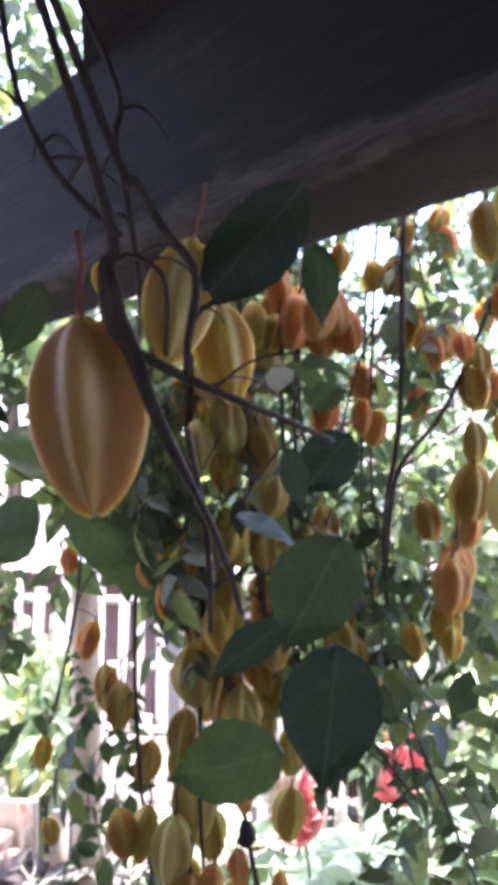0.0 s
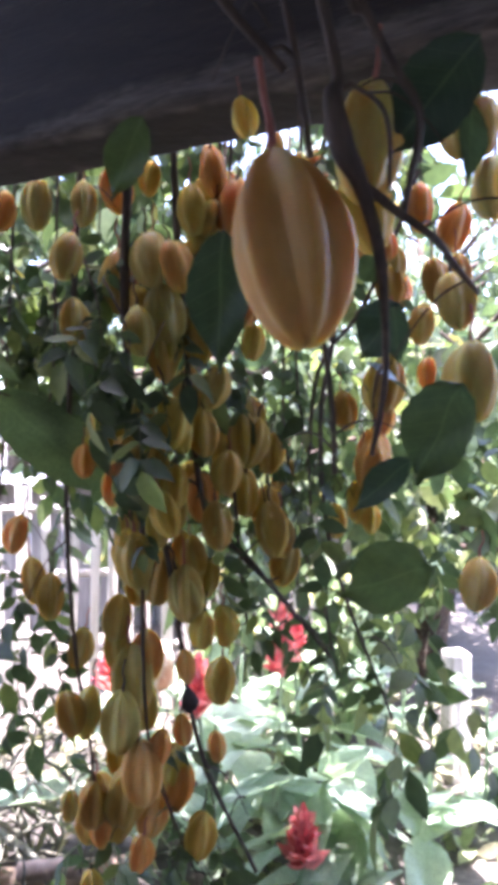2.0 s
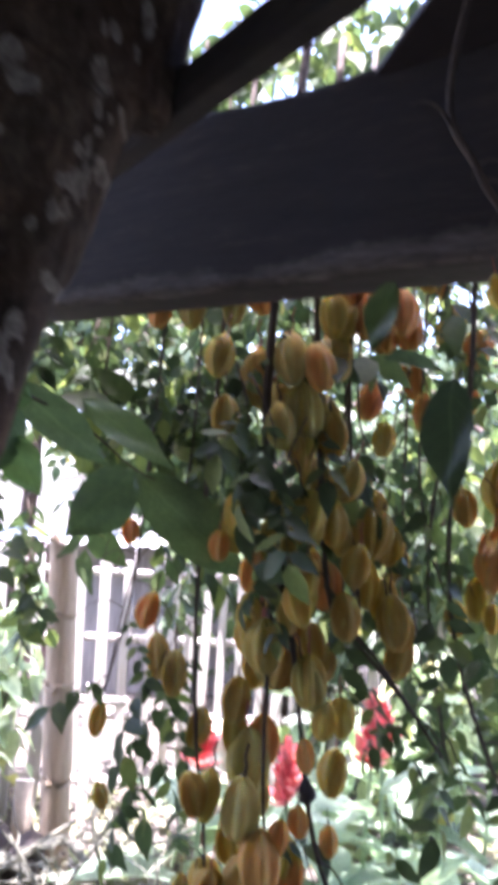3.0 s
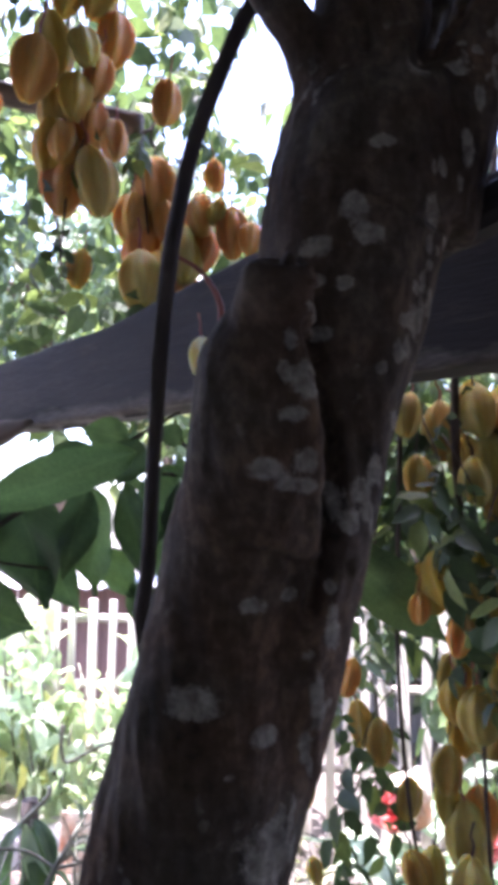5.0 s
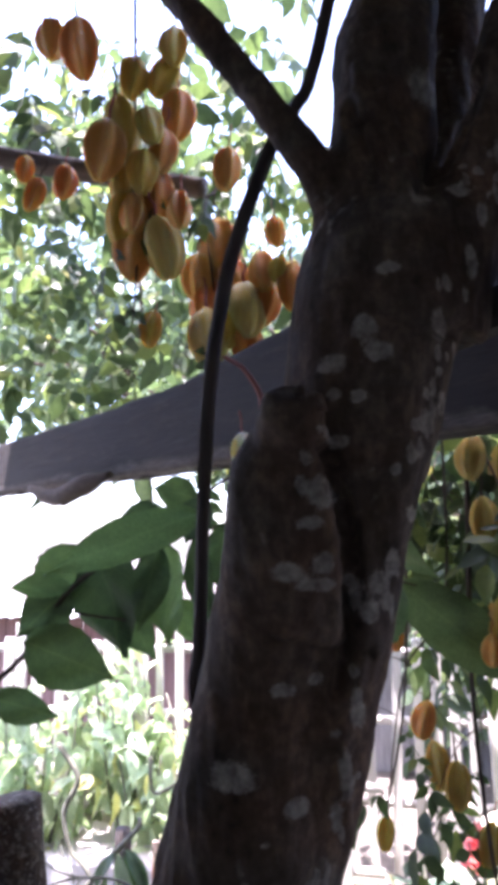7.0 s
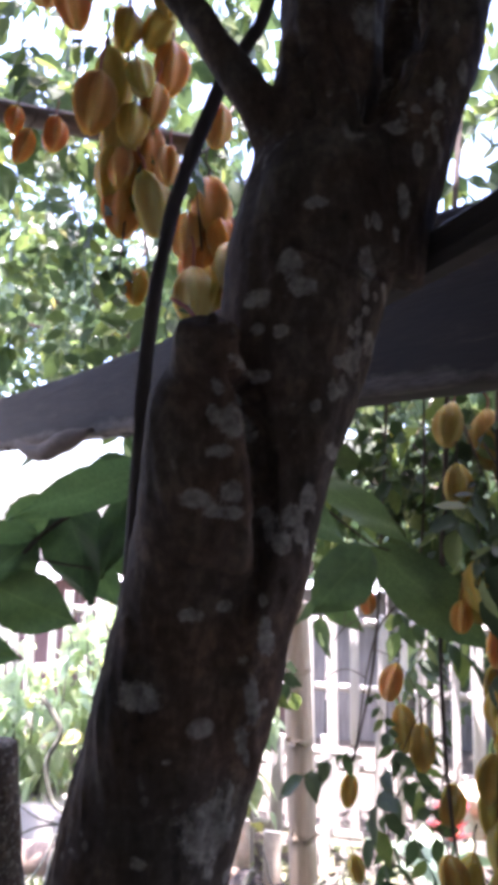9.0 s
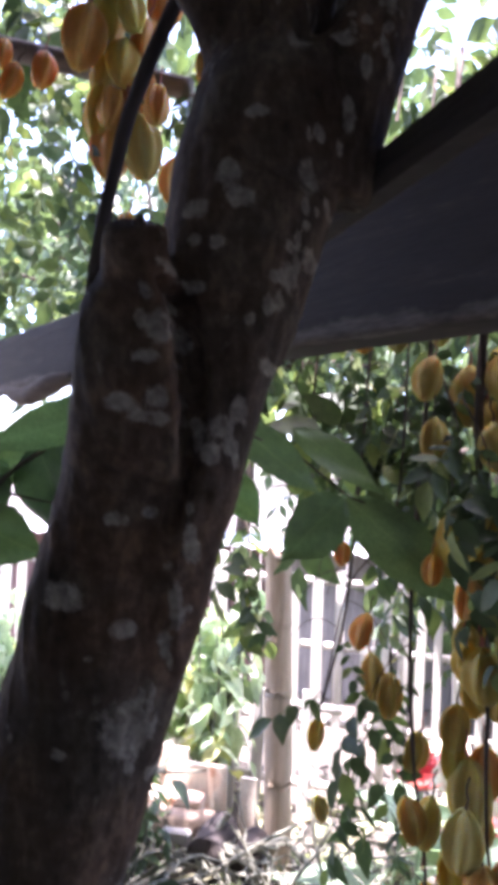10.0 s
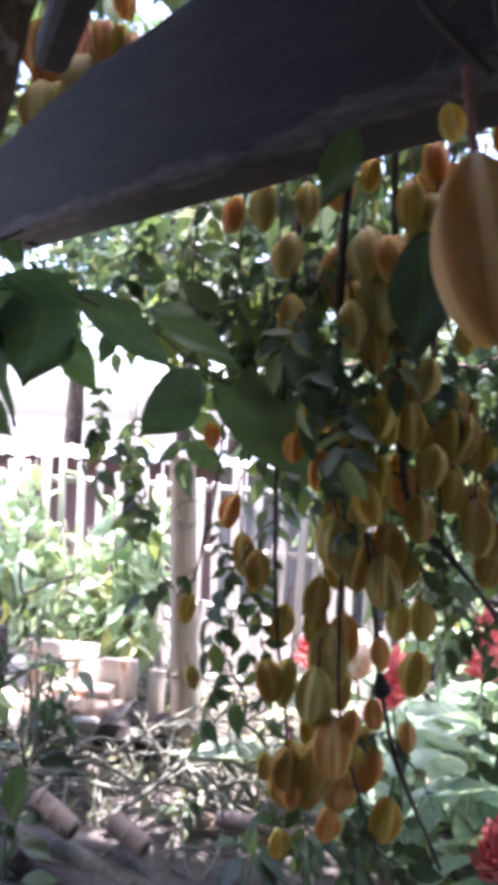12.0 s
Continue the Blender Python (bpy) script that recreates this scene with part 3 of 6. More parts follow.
def grow_lichen(me, patches):
    """How deep in a lichen patch each point of the bark lies."""
    n = len(me.vertices)
    co, no = np.zeros(n * 3), np.zeros(n * 3)
    me.vertices.foreach_get("co", co)
    me.vertices.foreach_get("normal", no)
    co, front = co.reshape(-1, 3), no.reshape(-1, 3)[:, 1] < 0.25
    deep = np.full(n, -1.0)
    for x, z, wide, high in patches:
        d = np.hypot((co[:, 0] - x) / wide, (co[:, 2] - z) / high)
        deep = np.maximum(deep, np.where(front, 1 - d, -1.0))
    me.attributes.new("lichen", "FLOAT", "POINT").data.foreach_set("value", deep.astype(np.float32))


def carve(me, lines):
    """Fissures and creases cut into the bark: points across and up, depth, half width."""
    n = len(me.vertices)
    co, no = np.zeros(n * 3), np.zeros(n * 3)
    me.vertices.foreach_get("co", co)
    me.vertices.foreach_get("normal", no)
    co, no = co.reshape(-1, 3), no.reshape(-1, 3)
    for points, depth, wide in lines:
        line = np.array([q[:2] for q in smooth_line([(x, z, 0.0) for x, z in points], 12)])
        line += np.array([[0.0016 * noise.noise(Vector((x * 160, z * 160, k))) for k in (0, 7)] for x, z in line])
        d = np.min(np.hypot(co[:, None, 0] - line[None, :, 0], co[:, None, 2] - line[None, :, 1]), 1)
        cut = np.where(no[:, 1] < 0.2, np.exp(-(d / wide) ** 2) - 0.35 * np.exp(-((d - 2.2 * wide) / wide) ** 2), 0.0)
        co -= no * (depth * cut)[:, None]
    me.vertices.foreach_set("co", co.ravel())
    me.update()


carve(trunk_mesh, (
    ([(-0.377, 1.665), (-0.371, 1.644), (-0.368, 1.625), (-0.366, 1.604), (-0.367, 1.581), (-0.369, 1.558), (-0.376, 1.53)], 0.010, 0.0036),
    ([(-0.362, 1.625), (-0.361, 1.6), (-0.363, 1.575)], 0.003, 0.002),
    ([(-0.35, 1.752), (-0.334, 1.745), (-0.318, 1.739), (-0.3, 1.741)], 0.0045, 0.0022),
    ([(-0.366, 1.77), (-0.345, 1.765), (-0.32, 1.768)], 0.0025, 0.003),
    ([(-0.41, 1.56), (-0.388, 1.555), (-0.375, 1.552), (-0.358, 1.551)], 0.0032, 0.0025),
    ([(-0.44, 1.5), (-0.41, 1.508), (-0.38, 1.504)], 0.002, 0.003),
    ([(-0.356, 1.9), (-0.35, 1.873), (-0.342, 1.84)], 0.006, 0.003),
    ([(-0.346, 1.885), (-0.335, 1.856), (-0.329, 1.828)], 0.006, 0.003),
    ([(-0.272, 1.92), (-0.286, 1.882), (-0.3, 1.858), (-0.312, 1.83)], 0.008, 0.006)))
# small greyish flakes up the right edge and over the thinner fork
flake_rng = random.Random(41)
flakes = []
for _ in range(34):
    z = flake_rng.uniform(1.36, 1.92)
    edge = float(np.interp(z, [1.36, 1.45, 1.55, 1.65, 1.75, 1.82, 1.92], [-0.392, -0.373, -0.347, -0.322, -0.292, -0.262, -0.24]))
    flakes.append((edge - flake_rng.uniform(0.0, 0.014 if z < 1.75 else 0.03), z, flake_rng.uniform(0.0016, 0.003), flake_rng.uniform(0.003, 0.008)))
grow_lichen(trunk_mesh, LICHEN_LARGE + LICHEN_SMALL + flakes)
part("trunk", trunk_mesh, tree, "dark bark blotched with pale lichen")


def limb(points, radii, sides=10, label="", mat=None):
    return part("limb", mesh_of("limb", *tube(points, radii, sides, 7, 0.25 if mat else 0.08, len(points)), mat or BARK), tree, label)


limb([(-0.462, 0.4, 1.44), (-0.479, 0.408, 1.506), (-0.476, 0.41, 1.548), (-0.4735, 0.41, 1.632), (-0.471, 0.41, 1.689), (-0.465, 0.41, 1.751), (-0.459, 0.41, 1.785), (-0.45, 0.41, 1.828), (-0.427, 0.41, 1.893), (-0.415, 0.41, 1.919), (-0.398, 0.41, 1.945), (-0.384, 0.412, 1.977), (-0.35, 0.44, 2.15)],
     [0.0045, 0.005, 0.0052, 0.0056, 0.006, 0.0056, 0.0052], 10, "thin dark shoot", DARK_TWIG)
limb([(-0.33, 0.5, 2.25), (-0.4, 0.62, 2.4), (-0.6, 1.0, 2.75), (-0.9, 1.4, 3.1)], [0.02, 0.018, 0.012])
limb([(-0.15, 0.5, 2.2), (0.0, 0.8, 2.45), (0.2, 1.2, 2.5), (0.5, 1.5, 2.45)], [0.02, 0.018, 0.012])

# torn fibres on the broken top of the stub
stub_rng = random.Random(8)
for i in range(6):
    a, out = i * 1.05 + stub_rng.uniform(-0.2, 0.2), stub_rng.uniform(0.006, 0.0145)
    foot = np.array([-0.3925 + out * math.cos(a), 0.295 + out * math.sin(a), 1.69])
    rise = np.array([stub_rng.uniform(-0.004, 0.004), stub_rng.uniform(-0.004, 0.004), stub_rng.uniform(0.001, 0.008)])
    part("splinter", mesh_of("splinter", *tube([foot - (0, 0, 0.008), foot + rise * 0.5, foot + rise], [0.0046, 0.0036, 0.0012], 6, 3, 0.3, a), BARK), tree)

# ---- star fruits ----
def star_fruit_shape(seed):
    """Five-ribbed fruit of unit length hanging down from the origin."""
    rng = random.Random(seed)
    rings, seg, verts, faces = 18, 50, [], []
    lean, plump = rng.uniform(-0.05, 0.05), rng.uniform(0.315, 0.37)
    ribs = [rng.uniform(0.88, 1.06) for _ in range(5)]
    blunt, tail = rng.uniform(0.44, 0.54), rng.uniform(0.06, 0.2)
    for i in range(rings + 1):
        t = 0.5 - 0.5 * math.cos(math.pi * i / rings)
        body = plump * math.sin(math.pi * (0.006 + 0.988 * t)) ** blunt * (1.06 - tail * t - 0.06 * (1 - t) ** 3)
        for k in range(seg):
            a = 2 * math.pi * k / seg
            near = min(range(5), key=lambda q: abs(math.remainder(a - 2 * math.pi * q / 5, 2 * math.pi)))
            off = abs(math.remainder(a - 2 * math.pi * near / 5, 2 * math.pi)) / (math.pi / 5)
            valley = 0.66 + 0.1 * (1 - math.sin(math.pi * t))
            r = body * (valley + (ribs[near] - valley) * (0.5 + 0.5 * math.cos(math.pi * off)) ** 1.5)
            sink = 0.045 * off * (1 if t < 0.5 else -1) * abs(2 * t - 1) ** 4
            verts.append((r * math.cos(a) + lean * math.sin(math.pi * t), r * math.sin(a), -t - sink + (0.025 if t == 0 else 0)))
    for i in range(rings):
        for k in range(seg):
            a, b = i * seg + k, i * seg + (k + 1) % seg
            faces.append((a, a + seg, b + seg, b))
    faces += [tuple(range(seg)), tuple(range(rings * seg, (rings + 1) * seg))[::-1]]
    return np.array(verts), faces


SHAPES = [star_fruit_shape(s) for s in range(6)]
FRUIT_MESH = [[mesh_of("star_fruit", *SHAPES[s], FRUIT[c]) for s in range(6)] for c in range(6)]
STALK_MESH = [mesh_of("stalk", *tube([(0, 0, -0.03), (0.03, 0.01, 0.16), (-0.02, 0.03, 0.3), (0.02, 0.02, 0.5)], [0.03, 0.018, 0.02], 6, 3), m) for m in (TWIG, RED_TWIG)]
LABELS = ["ripe orange star fruit hanging on a thin stalk", "ripe yellow star fruit hanging on a thin stalk", "yellow-green star fruit hanging on a thin stalk", "amber brown star fruit darkened for the shade inside the bunch", "small pale green unripe star fruit behind the stub", "large tan orange star fruit hanging under the beam"]
GROUPS = {"main": "star fruits of the long bunch", "left": "star fruits of the side bunch", "right": "star fruits of the far bunch", "upper": "star fruits above the beam", "near": "star fruits close by"}
fruit_rng, upper_rng = random.Random(11), random.Random(4)


def fruit_rows(where, rows, lean=16):
    """Fruits by the place of their middle, their length and their colour."""
    for x, y, z, size, c, *slim in rows:
        if where == "upper":
            size, c = size * 1.16, upper_rng.choice((0, 0, 1, 2)) if c == 3 else c
        tilt = pose(0, 0, 0, fruit_rng.uniform(-lean, lean), fruit_rng.uniform(-lean, lean) if where != "near" else -9, fruit_rng.uniform(0, 360) if where != "near" else -82)
        m = Matrix.Translation((x, y, z)) @ tilt @ Matrix.Translation((0, 0, size / 2))
        ob = thing("star_fruit", LABELS[c], "fruit", m @ Matrix.Scale(size, 4) @ Matrix.Diagonal((*(slim or [1.0]), *(slim or [1.0]), 1, 1)), FRUIT_MESH[c][fruit_rng.randrange(6)], GROUPS[where])
        part("stalk", STALK_MESH[fruit_rng.randrange(2)], ob)


# ---- hanging branches with their leaves ----
def spray_shape(pairs, seed, size=0.058):
    """One compound leaf: stalk along +y with paired leaflets that hang."""
    rng, pieces = random.Random(seed), []
    length = 0.03 * pairs + 0.03
    stem = [(0, length * t, -0.25 * length * t * t) for t in (0, 0.35, 0.7, 1)]
    pieces.append(tube(stem, [0.0012, 0.0008], 4, 2))
    for i in range(pairs * 2 + 1):
        end = i == pairs * 2
        t = 1.0 if end else (i // 2 + 0.7) / pairs * 0.95
        s = size * rng.uniform(0.8, 1.15) * (0.65 + 0.5 * t)
        heading = rng.uniform(-12, 12) if end else (1 if i % 2 else -1) * rng.uniform(52, 82)
        shape = leaf_shape(s, s * rng.uniform(0.46, 0.56), 5, rng.uniform(0.05, 0.4), rng.uniform(0.1, 0.45), 1.0, 1)
        pieces.append(moved(shape, Matrix.Translation((0, length * t, -0.25 * length * t * t)) @ pose(0, 0, 0, rng.uniform(-65, -5), rng.uniform(-30, 30), -heading)))
    return joined(pieces)


def spray_blades(pairs, seed, size=0.058):
    """The same compound leaf in blades alone, to be strewn by the hundred."""
    rng, pieces = random.Random(seed), []
    length = 0.03 * pairs + 0.03
    pieces.append(leaf_shape(length, 0.0025, 4, 0.0, 0.25, 0.0, 1))
    for i in range(pairs * 2 + 1):
        end = i == pairs * 2
        t = 1.0 if end else (i // 2 + 0.7) / pairs * 0.95
        s = size * rng.uniform(0.8, 1.15) * (0.65 + 0.5 * t)
        heading = rng.uniform(-12, 12) if end else (1 if i % 2 else -1) * rng.uniform(52, 82)
        shape = leaf_shape(s, s * rng.uniform(0.46, 0.58), 4, rng.uniform(0.05, 0.4), rng.uniform(0.1, 0.45), 1.0, 1)
        pieces.append(moved(shape, Matrix.Translation((0, length * t, -0.25 * length * t * t)) @ pose(0, 0, 0, rng.uniform(-65, -5), rng.uniform(-30, 30), -heading)))
    return joined(pieces)


BLADES = [spray_blades(p, 30 + s) for s, p in enumerate((3, 4, 5, 4))]
SPRAYS = [mesh_of("compound_leaf", *spray_shape(p, s), LEAF) for s, p in enumerate((3, 4, 5, 4, 3))]
leaf_rng = random.Random(23)


def add_sprays(parent, line, count, low=0.05, size=(0.7, 1.25)):
    for _ in range(count):
        q = line[int(leaf_rng.uniform(low, 0.999) * (len(line) - 1))]
        m = pose(*q, leaf_rng.uniform(-70, 5), leaf_rng.uniform(-20, 20), leaf_rng.uniform(0, 360))
        part("compound_leaf", SPRAYS[leaf_rng.randrange(5)], parent, at=m @ Matrix.Scale(leaf_rng.uniform(*size), 4))


def strand(points, r0, r1, leaves=5):
    x, y, z = points[0]
    if 1.45 < z < 2.6:
        points = [(x + 0.05, y + 0.12, max(2.5, z + 0.2)), (x + 0.015, y + 0.03, (z + max(2.5, z + 0.2)) / 2 - 0.05)] + points
    ob = thing("hanging_branch", "thin dark hanging branch with small green leaves", "branch", group="hanging branches")
    part("twig", mesh_of("twig", *tube(points, [r0, r1], 7, 6, 0.2, r0 * 1000), TWIG), ob)
    line = smooth_line(points, 8)
    for _ in range(8):
        q = line[int(leaf_rng.uniform(0.1, 0.95) * (len(line) - 1))]
        d = np.array([leaf_rng.uniform(-1, 1), leaf_rng.uniform(-0.6, 0.8), leaf_rng.uniform(-1.2, 0.4)]) * 0.07
        part("side_twig", mesh_of("side_twig", *tube([q, q + d * 0.5 + np.array([0, 0, 0.012]), q + d, q + d * 1.4 - np.array([0, 0, 0.03])], [r1 * 0.7, 0.0008], 5, 3), TWIG), ob)
        line.append(q + d * 1.3)
    add_sprays(ob, line, leaves, 0.2, (0.6, 1.0))
    return ob


def near_twig(points, r0, r1):
    if points[0][2] > 1.66:
        points = [(-0.08, 0.34, 1.93)] + points
    part("twig", mesh_of("twig", *tube(points, [r0 * 0.45, r0 * 0.6, r0 * 1.25, r0 * 0.7, r1, r1 * 0.8] if r0 > 0.004 else [r0, r1], 8, 6, 0.3), TWIG), near_branch)
    line = smooth_line(points, 8)
    for _ in range(5):
        q = np.array(line[int(near_rng.uniform(0.35, 0.97) * (len(line) - 1))])
        d = np.array([near_rng.uniform(-1, 1), near_rng.uniform(-0.3, 0.9), near_rng.uniform(-0.9, 0.6)]) * near_rng.uniform(0.02, 0.045)
        if np.linalg.norm(q + d - np.array([-0.006, 0.38, 1.575])) < 0.085:
            continue
        part("side_twig", mesh_of("side_twig", *tube([q, q + d * 0.5 + np.array([0, 0, 0.005]), q + d, q + d * 1.5 - np.array([0, 0, 0.012])], [max(r1 * 0.6, 0.0009), 0.0005], 5, 3), TWIG), near_branch)


near_rng = random.Random(77)


near_branch = thing("near_branch", "dark forked twig hanging from the beam with broad leaves", "branch")
BROAD = leaf_shape(1.0, 0.74, 14, 0.1, 0.12, 0.8, 4)
LONG = leaf_shape(1.0, 0.46, 14, 0.15, 0.18, 1.0, 3)
SHADED_MESH, SHADED_LONG_MESH = mesh_of("broad_leaf", *BROAD, SHADED_LEAF), mesh_of("broad_leaf", *LONG, SHADED_LEAF)
BROAD_MESH, LONG_MESH = mesh_of("broad_leaf", *BROAD, BIG_LEAF), mesh_of("broad_leaf", *LONG, BIG_LEAF)


def broad_leaf(parent, base, tip, roll=0, shape=None, name="leaf"):
    """A large leaf from its stalk at base to its tip; roll 0 faces up."""
    b, t = Vector(base), Vector(tip)
    way = (t - b).normalized()
    side = way.cross(Vector((0, 0, 1))).normalized()
    m = Matrix((side, way, side.cross(way))).transposed().to_4x4()
    m = Matrix.Translation(b) @ m @ pose(0, 0, 0, 0, roll, 0) @ Matrix.Scale((t - b).length, 4)
    return part(name, shape or BROAD_MESH, parent, at=m)

# the hanging bunches
fruit_rows("main", [
    (-0.245, 1.217, 1.858, 0.090, 2),
    (-0.171, 1.234, 1.869, 0.081, 2),
    (-0.306, 1.241, 1.850, 0.071, 0),
    (-0.053, 1.262, 1.931, 0.063, 1),
    (0.053, 1.234, 1.961, 0.063, 0),
    (0.099, 1.259, 1.890, 0.118, 0),
    (0.124, 1.134, 1.857, 0.092, 0),
    (0.014, 1.195, 1.858, 0.091, 1),
    (-0.055, 1.262, 1.789, 0.100, 2),
    (-0.004, 1.221, 1.767, 0.087, 0),
    (0.039, 1.256, 1.805, 0.095, 1),
    (-0.191, 1.146, 1.755, 0.085, 3),
    (-0.035, 1.196, 1.679, 0.100, 2),
    (-0.076, 1.165, 1.642, 0.088, 2),
    (-0.026, 1.206, 1.620, 0.091, 1),
])
fruit_rows("main", [
    (0.026, 1.210, 1.634, 0.092, 3),
    (-0.182, 1.132, 1.649, 0.075, 3),
    (-0.021, 1.160, 1.483, 0.098, 1),
    (-0.075, 1.169, 1.496, 0.078, 1),
    (0.045, 1.258, 1.481, 0.085, 1),
    (-0.135, 1.237, 1.453, 0.093, 1),
    (0.049, 1.152, 1.550, 0.078, 3),
    (0.130, 1.242, 1.453, 0.096, 3),
    (-0.115, 1.149, 1.388, 0.077, 0),
    (-0.169, 1.216, 1.422, 0.061, 0),
    (-0.018, 1.148, 1.381, 0.078, 1),
    (-0.033, 1.130, 1.339, 0.081, 1),
    (0.039, 1.252, 1.353, 0.096, 0),
    (0.056, 1.159, 1.313, 0.074, 1),
    (-0.048, 1.160, 1.311, 0.068, 3),
])
fruit_rows("main", [
    (-0.093, 1.288, 1.249, 0.086, 1),
    (-0.060, 1.272, 1.214, 0.096, 2),
    (0.005, 1.191, 1.186, 0.101, 2),
    (0.032, 1.285, 1.241, 0.076, 3),
    (0.165, 1.225, 1.296, 0.106, 3),
    (0.080, 1.245, 1.115, 0.080, 1),
    (0.032, 1.179, 1.129, 0.070, 1),
    (-0.059, 1.282, 1.055, 0.097, 0),
    (-0.086, 1.247, 1.025, 0.126, 2),
    (-0.119, 1.285, 1.076, 0.086, 1),
    (0.079, 1.275, 1.002, 0.087, 1),
    (0.006, 1.192, 1.064, 0.061, 0),
    (-0.162, 1.201, 0.991, 0.090, 1),
    (-0.191, 1.173, 1.003, 0.078, 3),
    (-0.108, 1.170, 0.983, 0.108, 2),
])
fruit_rows("main", [
    (-0.043, 1.159, 0.937, 0.069, 0),
    (-0.000, 1.192, 0.952, 0.061, 0),
    (0.066, 1.234, 0.898, 0.058, 0),
    (-0.072, 1.150, 0.903, 0.107, 0),
    (-0.005, 1.245, 0.828, 0.095, 0),
    (-0.096, 1.197, 0.840, 0.121, 3),
    (-0.151, 1.193, 0.833, 0.090, 3),
    (-0.197, 1.265, 0.797, 0.063, 2),
    (-0.144, 1.217, 0.779, 0.071, 0),
    (0.031, 1.194, 0.760, 0.087, 1),
    (-0.160, 1.217, 0.677, 0.061, 1),
    (-0.073, 1.249, 0.706, 0.074, 0),
    (-0.097, 1.158, 1.436, 0.073, 3),
    (0.014, 1.287, 1.556, 0.082, 3),
    (0.071, 1.153, 1.403, 0.079, 3),
])
fruit_rows("main", [
    (0.121, 1.255, 1.355, 0.086, 1),
    (-0.047, 1.268, 1.413, 0.085, 3),
])
fruit_rows("left", [
    (-0.288, 1.271, 1.290, 0.073, 0),
    (-0.268, 1.317, 1.197, 0.087, 3),
    (-0.234, 1.292, 1.171, 0.085, 3),
    (-0.183, 1.305, 1.070, 0.076, 3),
    (-0.367, 1.271, 1.091, 0.062, 1),
    (-0.334, 1.273, 1.434, 0.052, 0),
    (-0.353, 1.281, 0.951, 0.052, 2),
])
fruit_rows("right", [
    (0.414, 1.314, 1.566, 0.127, 1),
    (0.351, 1.208, 1.419, 0.095, 0),
    (0.353, 1.286, 1.336, 0.090, 1),
    (0.509, 1.310, 1.593, 0.070, 0),
    (0.332, 1.312, 1.516, 0.080, 3),
])
fruit_rows("right", [
    (0.179, 1.269, 1.869, 0.100, 0),
    (0.132, 1.271, 1.854, 0.095, 0),
    (0.236, 1.305, 1.985, 0.066, 1),
    (0.285, 1.355, 2.002, 0.091, 0),
    (0.288, 1.222, 2.027, 0.061, 1),
    (0.370, 1.350, 2.109, 0.068, 1),
    (0.307, 1.359, 1.898, 0.101, 1),
    (0.042, 1.372, 1.806, 0.097, 1),
    (0.045, 1.207, 1.848, 0.071, 3),
    (0.389, 1.389, 1.871, 0.080, 0),
    (0.383, 1.218, 1.822, 0.060, 0),
    (0.311, 1.268, 1.729, 0.067, 0),
    (0.214, 1.322, 1.777, 0.087, 0),
    (0.145, 1.384, 1.732, 0.091, 0),
    (0.234, 1.268, 1.683, 0.072, 0),
])
fruit_rows("right", [
    (0.474, 1.385, 1.777, 0.090, 0),
    (0.420, 1.309, 1.656, 0.063, 2),
    (0.369, 1.262, 1.401, 0.090, 0),
    (0.395, 1.263, 1.500, 0.070, 0),
    (0.290, 1.235, 1.307, 0.068, 1),
    (0.352, 1.216, 1.312, 0.057, 1),
    (0.206, 1.230, 1.698, 0.070, 0),
    (0.383, 1.338, 2.063, 0.067, 0),
    (0.471, 1.399, 1.931, 0.069, 0),
    (0.167, 1.232, 1.992, 0.062, 1),
    (0.125, 1.210, 1.635, 0.069, 1),
    (0.228, 1.397, 1.384, 0.078, 3),
    (0.189, 1.307, 1.434, 0.063, 1),
])
fruit_rows("right", [
    (0.483, 1.15, 2.0, 0.085, 2), (0.569, 1.2, 2.063, 0.09, 2), (0.47, 1.0, 1.86, 0.11, 2), (0.559, 1.3, 1.89, 0.1, 0), (0.471, 1.2, 1.755, 0.09, 3), (0.484, 1.15, 1.709, 0.11, 2),
    (0.468, 1.25, 1.683, 0.08, 2), (0.425, 1.3, 1.81, 0.085, 3), (0.484, 1.3, 1.925, 0.1, 0), (0.342, 1.3, 1.839, 0.09, 0), (0.424, 1.3, 1.765, 0.09, 3), (0.404, 1.25, 1.655, 0.08, 2),
    (0.347, 1.2, 1.407, 0.1, 0), (0.366, 0.87, 1.545, 0.115, 2), (0.476, 1.05, 1.222, 0.09, 2), (0.191, 1.25, 1.278, 0.08, 3), (0.54, 1.25, 1.78, 0.09, 3)])
# canopy bunches
fruit_rows("upper", [
    (-0.998, 1.131, 2.687, 0.089, 0),
    (-0.920, 1.114, 2.636, 0.109, 0),
    (-0.821, 1.149, 2.580, 0.087, 1),
    (-0.758, 1.173, 2.590, 0.094, 1),
    (-0.724, 1.136, 2.626, 0.080, 1),
    (-0.837, 1.132, 2.458, 0.113, 1),
    (-0.760, 1.096, 2.430, 0.076, 1),
    (-0.733, 1.182, 2.504, 0.099, 0),
    (-0.855, 1.093, 2.386, 0.109, 3),
    (-0.750, 1.139, 2.398, 0.084, 0),
    (-0.777, 1.174, 2.324, 0.103, 0),
    (-0.702, 1.103, 2.249, 0.080, 0),
    (-0.844, 1.163, 2.276, 0.102, 3),
    (-0.820, 1.185, 2.212, 0.115, 3),
    (-0.753, 1.153, 2.198, 0.111, 3),
])
